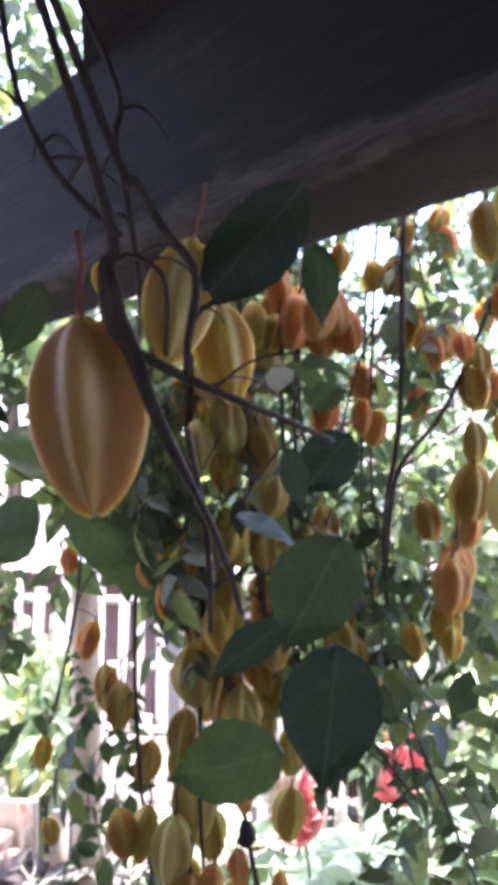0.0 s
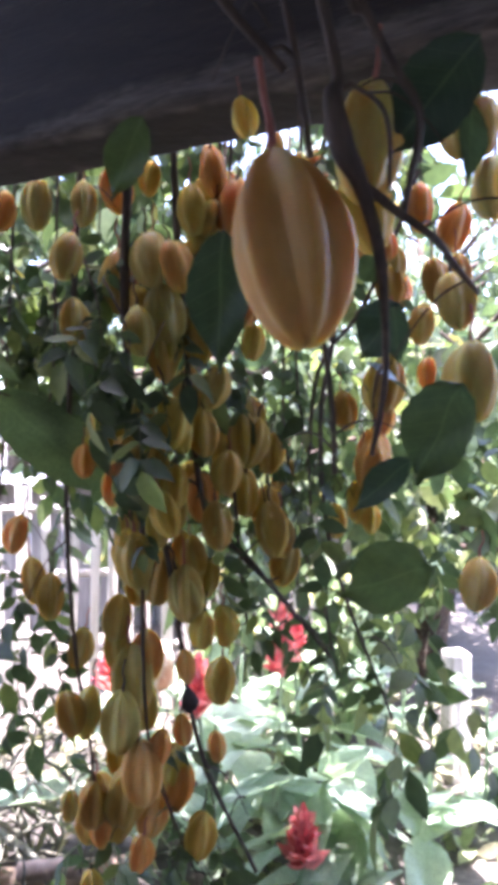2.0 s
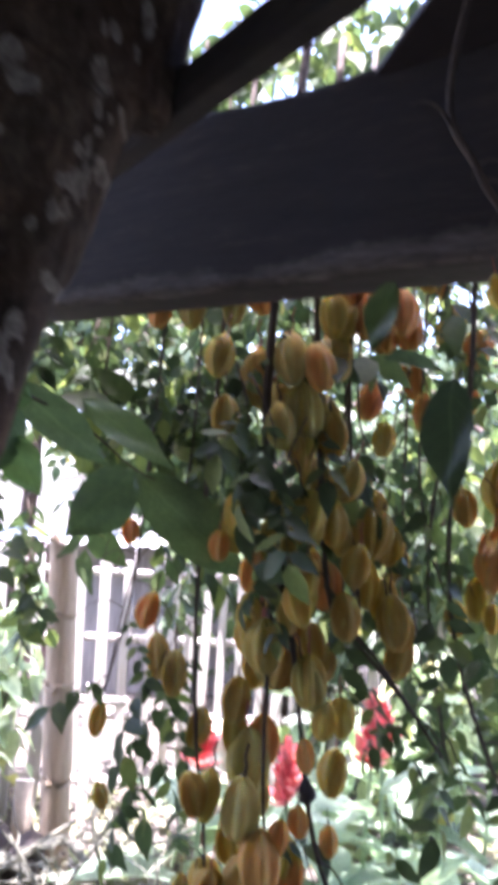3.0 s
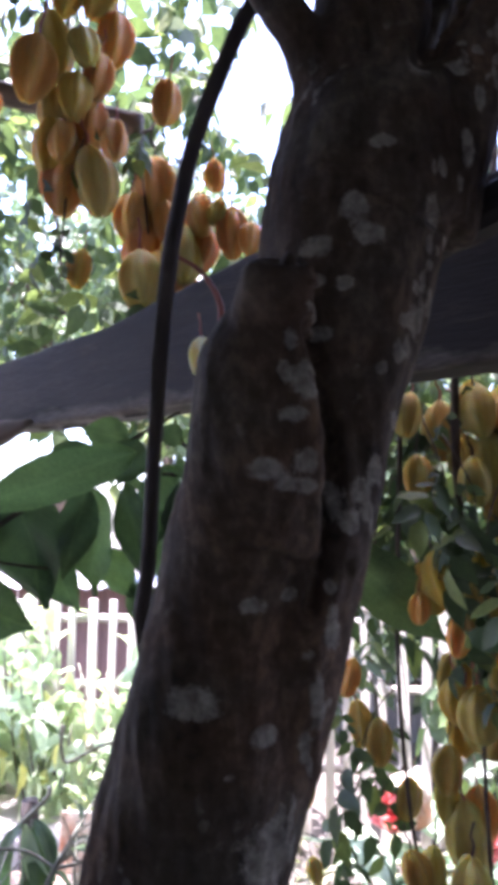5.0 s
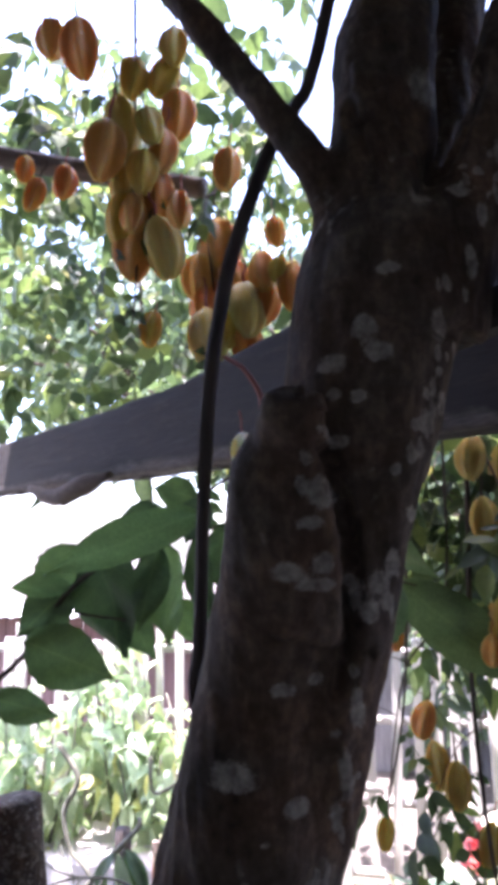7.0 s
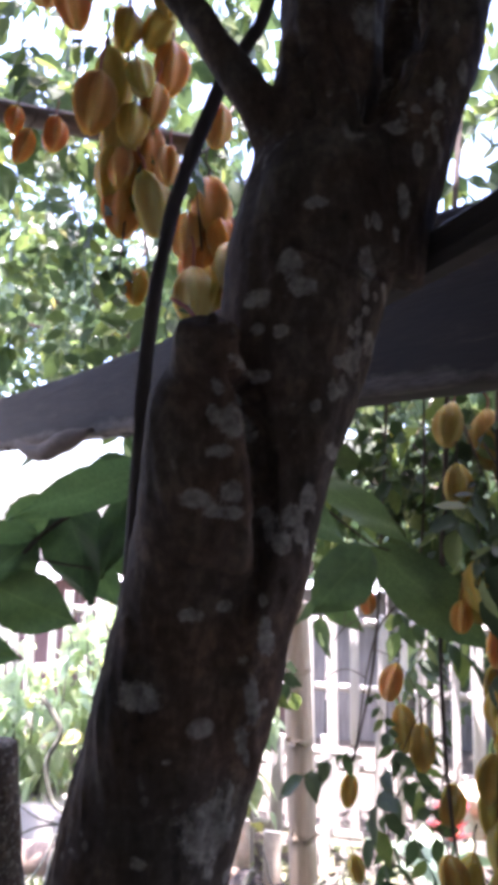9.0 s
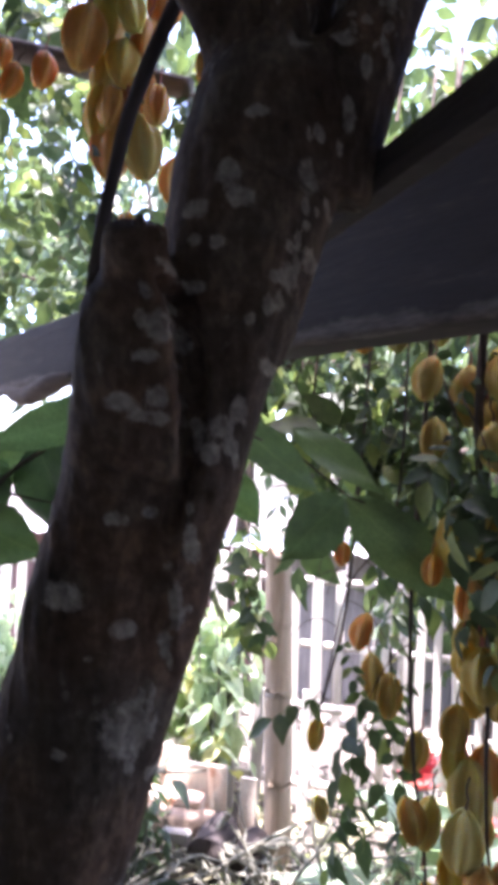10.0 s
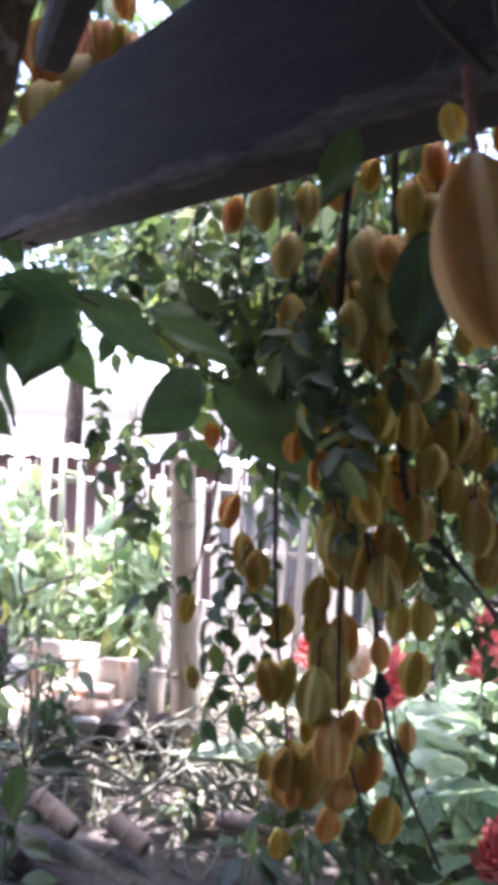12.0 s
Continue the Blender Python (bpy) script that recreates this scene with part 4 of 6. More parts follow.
fruit_rows("upper", [
    (-0.842, 1.169, 2.352, 0.098, 3),
    (-1.009, 1.101, 2.317, 0.067, 0),
    (-0.960, 1.133, 2.356, 0.068, 0),
    (-1.032, 1.105, 2.376, 0.051, 0),
    (-0.626, 1.174, 2.364, 0.079, 0),
    (-0.783, 1.119, 2.347, 0.088, 1),
    (-0.810, 1.135, 2.270, 0.089, 3),
])
fruit_rows("upper", [
    (-0.663, 1.270, 2.239, 0.120, 3),
    (-0.708, 1.255, 2.173, 0.095, 3),
    (-0.686, 1.268, 2.115, 0.106, 3),
    (-0.673, 1.215, 2.024, 0.113, 3),
    (-0.599, 1.219, 2.080, 0.113, 2),
    (-0.563, 1.243, 2.098, 0.091, 0),
    (-0.564, 1.218, 2.159, 0.079, 0),
    (-0.528, 1.199, 2.154, 0.050, 1),
    (-0.501, 1.210, 2.117, 0.089, 0),
    (-0.466, 1.185, 2.093, 0.065, 0),
    (-0.794, 1.208, 2.052, 0.069, 3),
    (-0.543, 1.269, 2.266, 0.059, 0),
    (-0.632, 1.266, 2.160, 0.094, 3),
    (-0.601, 1.233, 2.014, 0.090, 3),
    (-0.639, 1.220, 2.047, 0.090, 3),
])
# near
fruit_rows("near", [
    (-0.012, 0.386, 1.577, 0.113, 5, 0.92),
])
fruit_rows("near", [
    (0.037, 0.393, 1.643, 0.077, 2, 0.8),
    (0.056, 0.450, 1.627, 0.068, 1),
])
fruit_rows("near", [
    (-0.026, 0.452, 1.678, 0.028, 1),
])
fruit_rows("near", [
    (0.341, 0.728, 1.764, 0.085, 1),
    (0.301, 0.737, 1.826, 0.073, 2),
    (0.310, 0.686, 1.824, 0.056, 1),
])
fruit_rows("near", [
    (-0.4435, 0.418, 1.677, 0.035, 4),
])
# more in the bunch
fruit_rows("main", [
    (-0.134, 1.327, 1.457, 0.095, 3),
    (-0.075, 1.319, 1.191, 0.106, 1),
    (0.056, 1.316, 1.191, 0.088, 3),
    (0.086, 1.326, 1.446, 0.088, 3),
    (0.127, 1.286, 1.364, 0.090, 3),
    (0.145, 1.320, 1.504, 0.081, 3),
    (-0.058, 1.278, 1.675, 0.096, 2),
    (-0.005, 1.299, 1.680, 0.097, 1),
    (-0.091, 1.327, 1.279, 0.101, 3),
    (0.026, 1.319, 1.154, 0.100, 2),
    (-0.115, 1.279, 1.130, 0.087, 3),
    (-0.145, 1.345, 0.770, 0.093, 3),
    (-0.102, 1.315, 0.859, 0.102, 1),
    (-0.062, 1.308, 0.947, 0.100, 2),
    (-0.015, 1.251, 0.855, 0.096, 1),
])
fruit_rows("main", [
    (-0.107, 1.305, 0.738, 0.090, 3),
    (-0.052, 1.275, 0.761, 0.088, 0),
    (-0.164, 1.317, 0.735, 0.080, 3),
    (-0.087, 1.296, 0.790, 0.089, 3),
    (0.011, 1.332, 1.240, 0.089, 3),
    (-0.063, 1.315, 1.372, 0.083, 3),
    (0.025, 1.330, 1.376, 0.083, 3),
    (0.055, 1.285, 1.531, 0.085, 0),
    (0.180, 1.314, 1.430, 0.086, 3),
    (0.178, 1.324, 1.320, 0.098, 1),
    (0.218, 1.333, 1.211, 0.099, 3),
])
fruit_rows("main", [
    (-0.059, 1.190, 1.766, 0.098, 2), (-0.015, 1.160, 1.750, 0.091, 0), (0.034, 1.220, 1.788, 0.107, 2), (-0.029, 1.200, 1.675, 0.113, 2),
    (-0.074, 1.240, 1.684, 0.100, 3), (0.017, 1.250, 1.660, 0.107, 3), (-0.033, 1.200, 1.599, 0.086, 3), (0.087, 1.200, 1.865, 0.108, 0),
    (0.156, 1.240, 1.897, 0.107, 0), (0.057, 1.220, 1.931, 0.089, 0), (0.039, 1.260, 1.891, 0.090, 1), (-0.109, 1.260, 1.742, 0.119, 3),
    (-0.015, 1.170, 1.486, 0.104, 1), (0.038, 1.200, 1.471, 0.087, 3), (-0.024, 1.170, 1.340, 0.094, 1), (0.055, 1.160, 1.313, 0.085, 3)])
fruit_rows("main", [
    (0.113, 1.240, 1.463, 0.101, 3), (0.172, 1.250, 1.292, 0.093, 3), (-0.080, 1.180, 1.253, 0.101, 3), (0.003, 1.180, 1.194, 0.097, 3),
    (-0.114, 1.300, 1.920, 0.093, 0), (0.018, 1.250, 1.663, 0.119, 2), (-0.034, 1.260, 1.207, 0.104, 3), (-0.131, 1.200, 1.474, 0.102, 1),
    (0.398, 1.250, 1.562, 0.110, 3), (0.369, 1.250, 1.434, 0.097, 0)])
# strands
strand([(-0.092, 1.200, 1.969), (-0.100, 1.200, 1.662), (-0.072, 1.200, 1.421), (-0.028, 1.200, 1.261), (0.030, 1.200, 0.917), (0.133, 1.200, 0.680)], 0.0105, 0.0035)
strand([(-0.015, 1.220, 1.947), (0.010, 1.220, 1.587), (0.044, 1.220, 1.324), (0.123, 1.220, 1.243), (0.210, 1.220, 1.133)], 0.0085, 0.0035)
strand([(-0.236, 1.300, 1.519), (-0.319, 1.300, 1.369), (-0.360, 1.300, 1.139)], 0.0035, .0015, 1)
strand([(-0.188, 1.260, 1.732), (-0.202, 1.260, 1.357), (-0.188, 1.260, 1.086), (-0.163, 1.260, 0.922), (-0.148, 1.260, 0.735)], 0.0065, 0.0025)
strand([(-0.072, 1.200, 1.421), (-0.063, 1.200, 0.969), (-0.013, 1.200, 0.786), (0.022, 1.200, 0.696)], 0.004, 0.002)
strand([(0.085, 1.350, 1.701), (0.119, 1.350, 1.312), (0.142, 1.350, 1.088)], 0.005, 0.003)
strand([(0.262, 1.150, 1.690), (0.234, 1.150, 1.489), (0.261, 1.150, 1.249), (0.370, 1.150, 0.964)], 0.006, 0.003)
strand([(0.228, 1.300, 1.623), (0.254, 1.300, 1.445), (0.300, 1.300, 1.333)], 0.004, 0.002)
strand([(0.084, 1.300, 1.272), (0.203, 1.300, 1.150), (0.302, 1.300, 1.026)], 0.005, 0.003)
strand([(0.062, 1.240, 1.776), (0.077, 1.240, 1.546), (0.104, 1.240, 1.303)], 0.006, 0.003)
strand([(0.325, 1.350, 2.104), (0.350, 1.350, 1.918), (0.389, 1.350, 1.737)], 0.004, 0.002)
strand([(0.479, 1.300, 2.000), (0.368, 1.300, 1.729), (0.273, 1.300, 1.591), (0.259, 1.300, 1.334), (0.305, 1.300, 1.042)], 0.006, 0.003)
strand([(0.278, 1.300, 1.993), (0.212, 1.300, 1.828), (0.169, 1.300, 1.665)], 0.004, 0.002)
strand([(0.094, 1.300, 1.862), (0.100, 1.300, 1.687), (0.127, 1.300, 1.622)], 0.005, 0.002)
strand([(0.215, 1.350, 1.583), (0.224, 1.350, 1.432), (0.274, 1.350, 1.172)], 0.004, 0.002)
strand([(-0.820, 1.160, 2.791), (-0.816, 1.160, 2.393), (-0.810, 1.160, 2.188), (-0.818, 1.160, 2.049)], 0.004, 0.002)
strand([(-0.688, 1.240, 2.327), (-0.668, 1.240, 2.116), (-0.649, 1.240, 1.995)], 0.004, 0.002)
strand([(-0.305, 1.280, 1.617), (-0.322, 1.280, 1.328), (-0.360, 1.280, 1.139)], 0.004, 0.002)
strand([(-0.415, 1.400, 1.714), (-0.353, 1.400, 1.619), (-0.214, 1.400, 1.600)], 0.004, 0.002)
# near twigs
near_twig([(0.0, 0.360, 1.690), (0.004, 0.360, 1.650), (0.009, 0.360, 1.625), (0.019, 0.360, 1.607), (0.033, 0.366, 1.570), (0.056, 0.415, 1.512), (0.067, 0.465, 1.461)], 0.006, 0.0022)
near_twig([(0.019, 0.360, 1.607), (0.045, 0.366, 1.594), (0.068, 0.375, 1.585), (0.094, 0.400, 1.577), (0.123, 0.425, 1.567)], 0.003, 0.0016)
near_twig([(0.006, 0.356, 1.714), (0.018, 0.356, 1.696), (0.033, 0.356, 1.671), (0.051, 0.358, 1.645), (0.047, 0.362, 1.61), (0.046, 0.366, 1.594)], 0.0034, 0.0018)
near_twig([(0.01, 0.360, 1.655), (0.016, 0.362, 1.658), (0.031, 0.362, 1.649), (0.036, 0.362, 1.633), (0.036, 0.362, 1.604)], 0.0016, 0.0012)
near_twig([(-0.082, 0.420, 1.809), (-0.061, 0.420, 1.754), (-0.042, 0.420, 1.727), (-0.007, 0.420, 1.693)], 0.0025, 0.003)
near_twig([(0.026, 0.480, 1.582), (0.038, 0.480, 1.528), (0.043, 0.480, 1.491), (0.045, 0.480, 1.447)], 0.0024, 0.002)
near_twig([(-0.017, 0.420, 1.805), (-0.012, 0.420, 1.756), (0.000, 0.420, 1.700), (0.009, 0.420, 1.643)], 0.002, 0.0028)
# leaves of the near twigs
broad_leaf(near_branch, (0.121, 0.33, 1.469), (0.114, 0.33, 1.409), 90, SHADED_MESH)
broad_leaf(near_branch, (0.095, 0.43, 1.389), (0.029, 0.43, 1.376), 85, BROAD_MESH)
broad_leaf(near_branch, (0.131, 0.46, 1.511), (0.092, 0.46, 1.441), 85, BROAD_MESH)
broad_leaf(near_branch, (0.094, 0.46, 1.457), (0.047, 0.46, 1.425), 80, LONG_MESH)
broad_leaf(near_branch, (0.061, 0.46, 1.523), (0.109, 0.48, 1.509), 35, LONG_MESH)
broad_leaf(near_branch, (0.106, 0.395, 1.712), (0.041, 0.4, 1.63), 85, SHADED_LONG_MESH)
broad_leaf(near_branch, (0.113, 0.42, 1.687), (0.119, 0.42, 1.636), 80, LONG_MESH)
broad_leaf(near_branch, (0.096, 0.5, 1.571), (0.103, 0.5, 1.527), 100, LONG_MESH)
broad_leaf(near_branch, (-0.029, 0.52, 1.626), (-0.038, 0.52, 1.518), 80, LONG_MESH)
broad_leaf(near_branch, (-0.089, 0.5, 1.695), (-0.114, 0.5, 1.633), 70, LONG_MESH)
broad_leaf(near_branch, (0.145, 0.6, 1.593), (0.102, 0.6, 1.541), 80, BROAD_MESH)
broad_leaf(near_branch, (0.108, 0.62, 1.623), (0.144, 0.62, 1.635), 85, BROAD_MESH)
# stalk
STALK = [(-0.468, 0.455, 1.764), (-0.452, 0.455, 1.753), (-0.439, 0.455, 1.732), (-0.437, 0.455, 1.714), (-0.440, 0.455, 1.694)]
# leafy twigs
LEAFY_A = [(-0.518, 1.400, 1.814), (-0.466, 1.450, 1.765), (-0.345, 1.400, 1.816), (-0.293, 1.350, 1.634), (-0.243, 1.400, 1.688), (-0.206, 1.300, 1.586), (-0.135, 1.120, 1.611), (-0.095, 1.100, 1.564), (-0.129, 1.120, 1.498), (-0.073, 1.100, 1.500), (-0.640, 1.500, 1.456), (-0.569, 1.500, 1.380), (-0.566, 1.480, 1.316), (-0.287, 1.300, 0.950), (-0.226, 1.300, 1.093), (0.062, 1.300, 0.671), (-0.023, 1.300, 0.636)]
LEAFY_B = [(-0.181, 1.300, 0.650), (0.196, 1.350, 1.284), (0.202, 1.300, 1.367), (0.113, 1.350, 1.402), (-0.454, 1.500, 1.813), (-0.149, 1.300, 1.763), (-0.764, 1.600, 1.788)]
DRIED = (0.007, 1.190, 1.006)


def leafy_twig(x, y, z):
    """A short hanging twig with three compound leaves."""
    ob = thing("leafy_twig", "short hanging twig with dark green leaflets", "twig", group="leafy twigs")
    pts = [(x + leaf_rng.uniform(-0.04, 0.04), y + 0.05, z + 0.16), (x + leaf_rng.uniform(-0.02, 0.02), y + 0.02, z + 0.07), (x, y, z)]
    part("twig", mesh_of("twig", *tube(pts, [0.002, 0.001], 5, 4), TWIG), ob)
    for k in range(3):
        q = smooth_line(pts, 4)[3 + 2 * k]
        m = pose(*q, leaf_rng.uniform(-75, -25), leaf_rng.uniform(-20, 20), leaf_rng.uniform(0, 360))
        part("compound_leaf", SPRAYS[leaf_rng.randrange(5)], ob, at=m @ Matrix.Scale(leaf_rng.uniform(0.7, 1.15), 4))


for place in LEAFY_A + LEAFY_B:
    leafy_twig(*place)
dried = thing("dried_fruit", "small black dried fruit on a twig", "fruit", pose(*DRIED))
part("husk", mesh_of("husk", *tube([(0, 0, 0.02), (0.004, 0, 0.0), (-0.003, 0.003, -0.018)], [0.006, 0.017, 0.01], 10, 4, 0.5), CHARRED), dried)
part("stalk", mesh_of("stalk", *tube(STALK, [0.0016, 0.0022, 0.003], 6, 5), RED_TWIG), tree, "thin red fruit stalk")



# ---- climbing plant with broad leaves below the beam ----
vine = thing("climbing_plant", "broad-leaved green creeper hanging below the beam", "plant")
for pts, r in (([(-0.98, 0.83, 1.36), (-0.856, 0.82, 1.451), (-0.811, 0.82, 1.506), (-0.771, 0.82, 1.557), (-0.7, 0.84, 1.61), (-0.637, 0.84, 1.643), (-0.595, 0.86, 1.683), (-0.54, 0.88, 1.72)], 0.0042),
               ([(-0.8, 0.822, 1.521), (-0.788, 0.825, 1.526), (-0.743, 0.83, 1.519), (-0.696, 0.83, 1.514)], 0.0026),
               ([(-0.637, 0.84, 1.643), (-0.56, 0.86, 1.635), (-0.47, 0.88, 1.632), (-0.43, 0.9, 1.62)], 0.003)):
    part("stem", mesh_of("stem", *tube(pts, [r, r * 0.6], 7, 5, 0.15), TWIG), vine)


def leaf_row(parent, rows):
    """Leaves from stalk to tip, with the roll and the breadth."""
    for base, tip, roll, wide in rows:
        broad_leaf(parent, base, tip, roll, CREEPER_LEAF[wide])


CREEPER_LEAF = {w: mesh_of("leaf", *leaf_shape(1.0, w, 14, 0.1, 0.12, 0.75, 4), CREEPER) for w in (0.3, 0.45, 0.62, 0.78)}
leaf_row(vine, (
    ((-0.621, 0.8, 1.645), (-0.701, 0.79, 1.638), 84, 0.78),
    ((-0.603, 0.86, 1.679), (-0.664, 0.85, 1.695), 80, 0.78),
    ((-0.6, 0.88, 1.665), (-0.602, 0.87, 1.708), 95, 0.78),
    ((-0.532, 0.87, 1.679), (-0.565, 0.86, 1.697), 82, 0.78),
    ((-0.566, 0.745, 1.652), (-0.762, 0.735, 1.59), 62, 0.3),
    ((-0.578, 0.8, 1.674), (-0.6, 0.79, 1.615), 96, 0.78),
    ((-0.739, 0.84, 1.616), (-0.71, 0.83, 1.461), 92, 0.78),
    ((-0.641, 0.8, 1.616), (-0.658, 0.79, 1.504), 120, 0.45),
    ((-0.644, 0.85, 1.616), (-0.65, 0.84, 1.48), 88, 0.62)))
leaf_row(vine, (
    ((-0.599, 0.83, 1.624), (-0.581, 0.82, 1.494), 96, 0.45),
    ((-0.635, 0.88, 1.538), (-0.597, 0.87, 1.47), 84, 0.62),
    ((-0.762, 0.8, 1.564), (-0.845, 0.79, 1.562), 76, 0.45),
    ((-0.777, 0.82, 1.557), (-0.84, 0.81, 1.494), 88, 0.78),
    ((-0.817, 0.78, 1.492), (-0.692, 0.77, 1.45), 72, 0.62),
    ((-0.719, 0.86, 1.546), (-0.667, 0.85, 1.457), 90, 0.62),
    ((-0.865, 0.78, 1.42), (-0.766, 0.77, 1.4), 75, 0.45),
    ((-0.553, 0.86, 1.647), (-0.568, 0.85, 1.541), 92, 0.62),
    ((-0.785, 0.86, 1.617), (-0.828, 0.85, 1.522), 85, 0.78)))
leaf_row(vine, (
    ((-0.49, 0.86, 1.639), (-0.516, 0.85, 1.499), 90, 0.78),
    ((-0.471, 0.88, 1.572), (-0.427, 0.87, 1.498), 88, 0.62),
    ((-0.553, 0.85, 1.585), (-0.54, 0.84, 1.445), 98, 0.45),
    ((-0.473, 0.9, 1.636), (-0.522, 0.89, 1.662), 80, 0.62),
    ((-0.604, 0.88, 1.49), (-0.547, 0.87, 1.431), 85, 0.62),
    ((-0.438, 0.84, 1.617), (-0.548, 0.83, 1.647), 72, 0.45)))

# the larger leaf plant before the bunch
mid = thing("broad_leaf_spray", "spray of large flat green leaves before the fruit bunch", "plant")
part("stem", mesh_of("stem", *tube([(-0.54, 0.9, 1.68), (-0.5, 1.0, 1.655), (-0.42, 1.1, 1.62), (-0.33, 1.19, 1.55), (-0.28, 1.24, 1.53)], [0.003, 0.0015], 6, 5), TWIG), mid)
BACKLIT = {w: mesh_of("leaf", *leaf_shape(1.0, w, 14, 0.12, 0.12, 0.75, 3), BACKLIT_LEAF) for w in (0.34, 0.38, 0.68)}
for base, tip, roll, wide in (
    ((-0.509, 1.0, 1.661), (-0.349, 1.02, 1.55), 74, 0.34),
    ((-0.416, 1.1, 1.655), (-0.252, 1.12, 1.561), 62, 0.34),
    ((-0.325, 1.08, 1.545), (-0.418, 1.1, 1.43), 94, 0.68),
    ((-0.327, 1.22, 1.541), (-0.098, 1.24, 1.356), 82, 0.38),
    ((-0.281, 1.24, 1.529), (-0.183, 1.26, 1.465), 75, 0.34)):
    broad_leaf(mid, base, tip, roll, BACKLIT[wide])
for x, y, z in ((-0.287, 1.334, 1.758), (-0.3, 1.335, 1.735)):
    leaf = thing("yellow_leaf", "small bright yellow leaf on a twig", "leaf", group="yellow leaves")
    part("blade", mesh_of("blade", *leaf_shape(0.03, 0.022, 5, 0.1, 0.1, 0.5, 1), YELLOW_LEAF), leaf, at=pose(x, y, z, 50, 20, 60))

# ---- post and fence ----
post = thing("bamboo_post", "upright weathered bamboo post standing in the brush", "post")
for lo, hi in ((0.12, 0.36), (0.36, 0.62), (0.62, 0.9), (0.9, 1.12), (1.12, 1.33)):
    x = lambda z: -0.568 - 0.047 * (z - 0.88)
    part("segment", mesh_of("segment", *tube([(x(lo), 2.14, lo + 0.002), (x(lo), 2.14, lo + 0.02), (x(hi), 2.14, hi - 0.02), (x(hi), 2.14, hi)], [0.046, 0.043, 0.043, 0.048], 16, 4, 0.05, lo), BAMBOO), post)


def fence(name, label, y, x0, x1, low, high, step, rails, wide, seed):
    rng = random.Random(seed)
    ob = thing(name, label, "fence")
    mesh = [mesh_of("slat", *box((-wide / 2, -0.008, 0), (wide / 2, 0.008, 1), 0.003), PICKET, False) for _ in range(1)]
    x = x0
    while x < x1:
        top = high + rng.uniform(-0.05, 0.05)
        m = pose(x, y - 0.02 + rng.uniform(-0.006, 0.002), low, 0, rng.uniform(-2, 2), rng.uniform(-6, 6)) @ Matrix.Diagonal((rng.uniform(0.75, 1.2), 1, top - low, 1))
        part("slat", mesh[0], ob, at=m)
        x += step * rng.uniform(0.85, 1.2)
    for z in rails:
        part("rail", mesh_of("rail", *tube([(x0 - 0.1, y + 0.012, z), ((x0 + x1) / 2, y + 0.012, z + 0.015), (x1 + 0.1, y + 0.012, z)], [0.02, 0.018], 8, 6, 0.08), PICKET), ob)
    return ob


fence("slat_fence", "tall pale fence of upright bamboo slats", 3.2, -2.9, 1.2, 0.14, 1.2, 0.09, (0.45, 0.8, 1.1), 0.046, 1)
fence("low_fence", "low pale slat fence with a top rail", 2.9, -2.9, -0.5, 0.14, 0.66, 0.1, (0.62, 0.3), 0.045, 2)

# ---- shed behind the fence ----
shed = thing("shed", "low maroon boarded shed with a pale tin roof", "shed")
shed_rng = random.Random(9)
board, grey_board = [mesh_of("wall_board", *box((-0.095, -0.01, 0.1), (0.095, 0.01, 1.15), 0.003), m, False) for m in (BROWN_WALL, GREY_BOARD)]
for i in range(25):
    part("wall_board", board if i < 18 else grey_board, shed, at=pose(-4.4 + 0.2 * i, 4.6 + shed_rng.uniform(-0.004, 0.004), 0, 0, shed_rng.uniform(-0.4, 0.4), 0))
sheet_v, sheet_f = [], []
for i in range(321):
    x = -4.8 + 0.0175 * i
    for y, z in ((4.3, 1.14), (4.5, 1.15), (4.8, 1.165), (5.0, 1.175)):
        sheet_v.append((x, y, z + 0.009 * math.sin(x * 70)))
        sheet_v.append((x, y, z + 0.012 + 0.009 * math.sin(x * 70)))
for i in range(320):
    for k in range(3):
        a = i * 8 + 2 * k
        sheet_f += [(a, a + 2, a + 10, a + 8), (a + 1, a + 9, a + 11, a + 3)]
    sheet_f.append((i * 8, i * 8 + 8, i * 8 + 9, i * 8 + 1))
part("roof", mesh_of("roof", sheet_v, sheet_f, TIN), shed, "pale corrugated tin roof")

# ---- shrubs by the fence ----
def shrub(x, y, base, top, spread, count, seed, size=0.13, mat=SHRUB_LEAF, label="pale green leafy shrub by the fence"):
    rng = np.random.default_rng(seed)
    ob = thing("shrub", label, "shrub", group="shrubs by the fence")
    places = []
    for i in range(9):
        a = rng.uniform(0, 6.28)
        end = np.array([x + spread * math.cos(a) * rng.uniform(0.2, 1), y + 0.5 * spread * math.sin(a), rng.uniform(0.6, 1) * (top - base) + base])
        pts = [np.array([x, y, base]) + rng.normal(0, 0.03, 3) * (1, 1, 0), (np.array([x, y, base]) * 0.5 + end * 0.5) + rng.normal(0, 0.04, 3), end]
        part("stem", mesh_of("stem", *tube(pts, [0.009, 0.003], 6, 4), DEAD), ob)
        line = smooth_line(pts, 8)
        for _ in range(count // 9):
            places.append(line[int(rng.uniform(0.35, 0.999) * (len(line) - 1))] + rng.normal(0, 0.05, 3))
    v, f = scatter(leaf_shape(1.0, 0.46, 5, 0.3, 0.4, 1.0, 1), turn_matrices(rng, np.array(places), rng.uniform(0.6, 1.2, len(places)) * size, 0.5))
    part("leaves", fast_mesh("leaves", v, f, mat), ob, kind="stuff")
    return ob


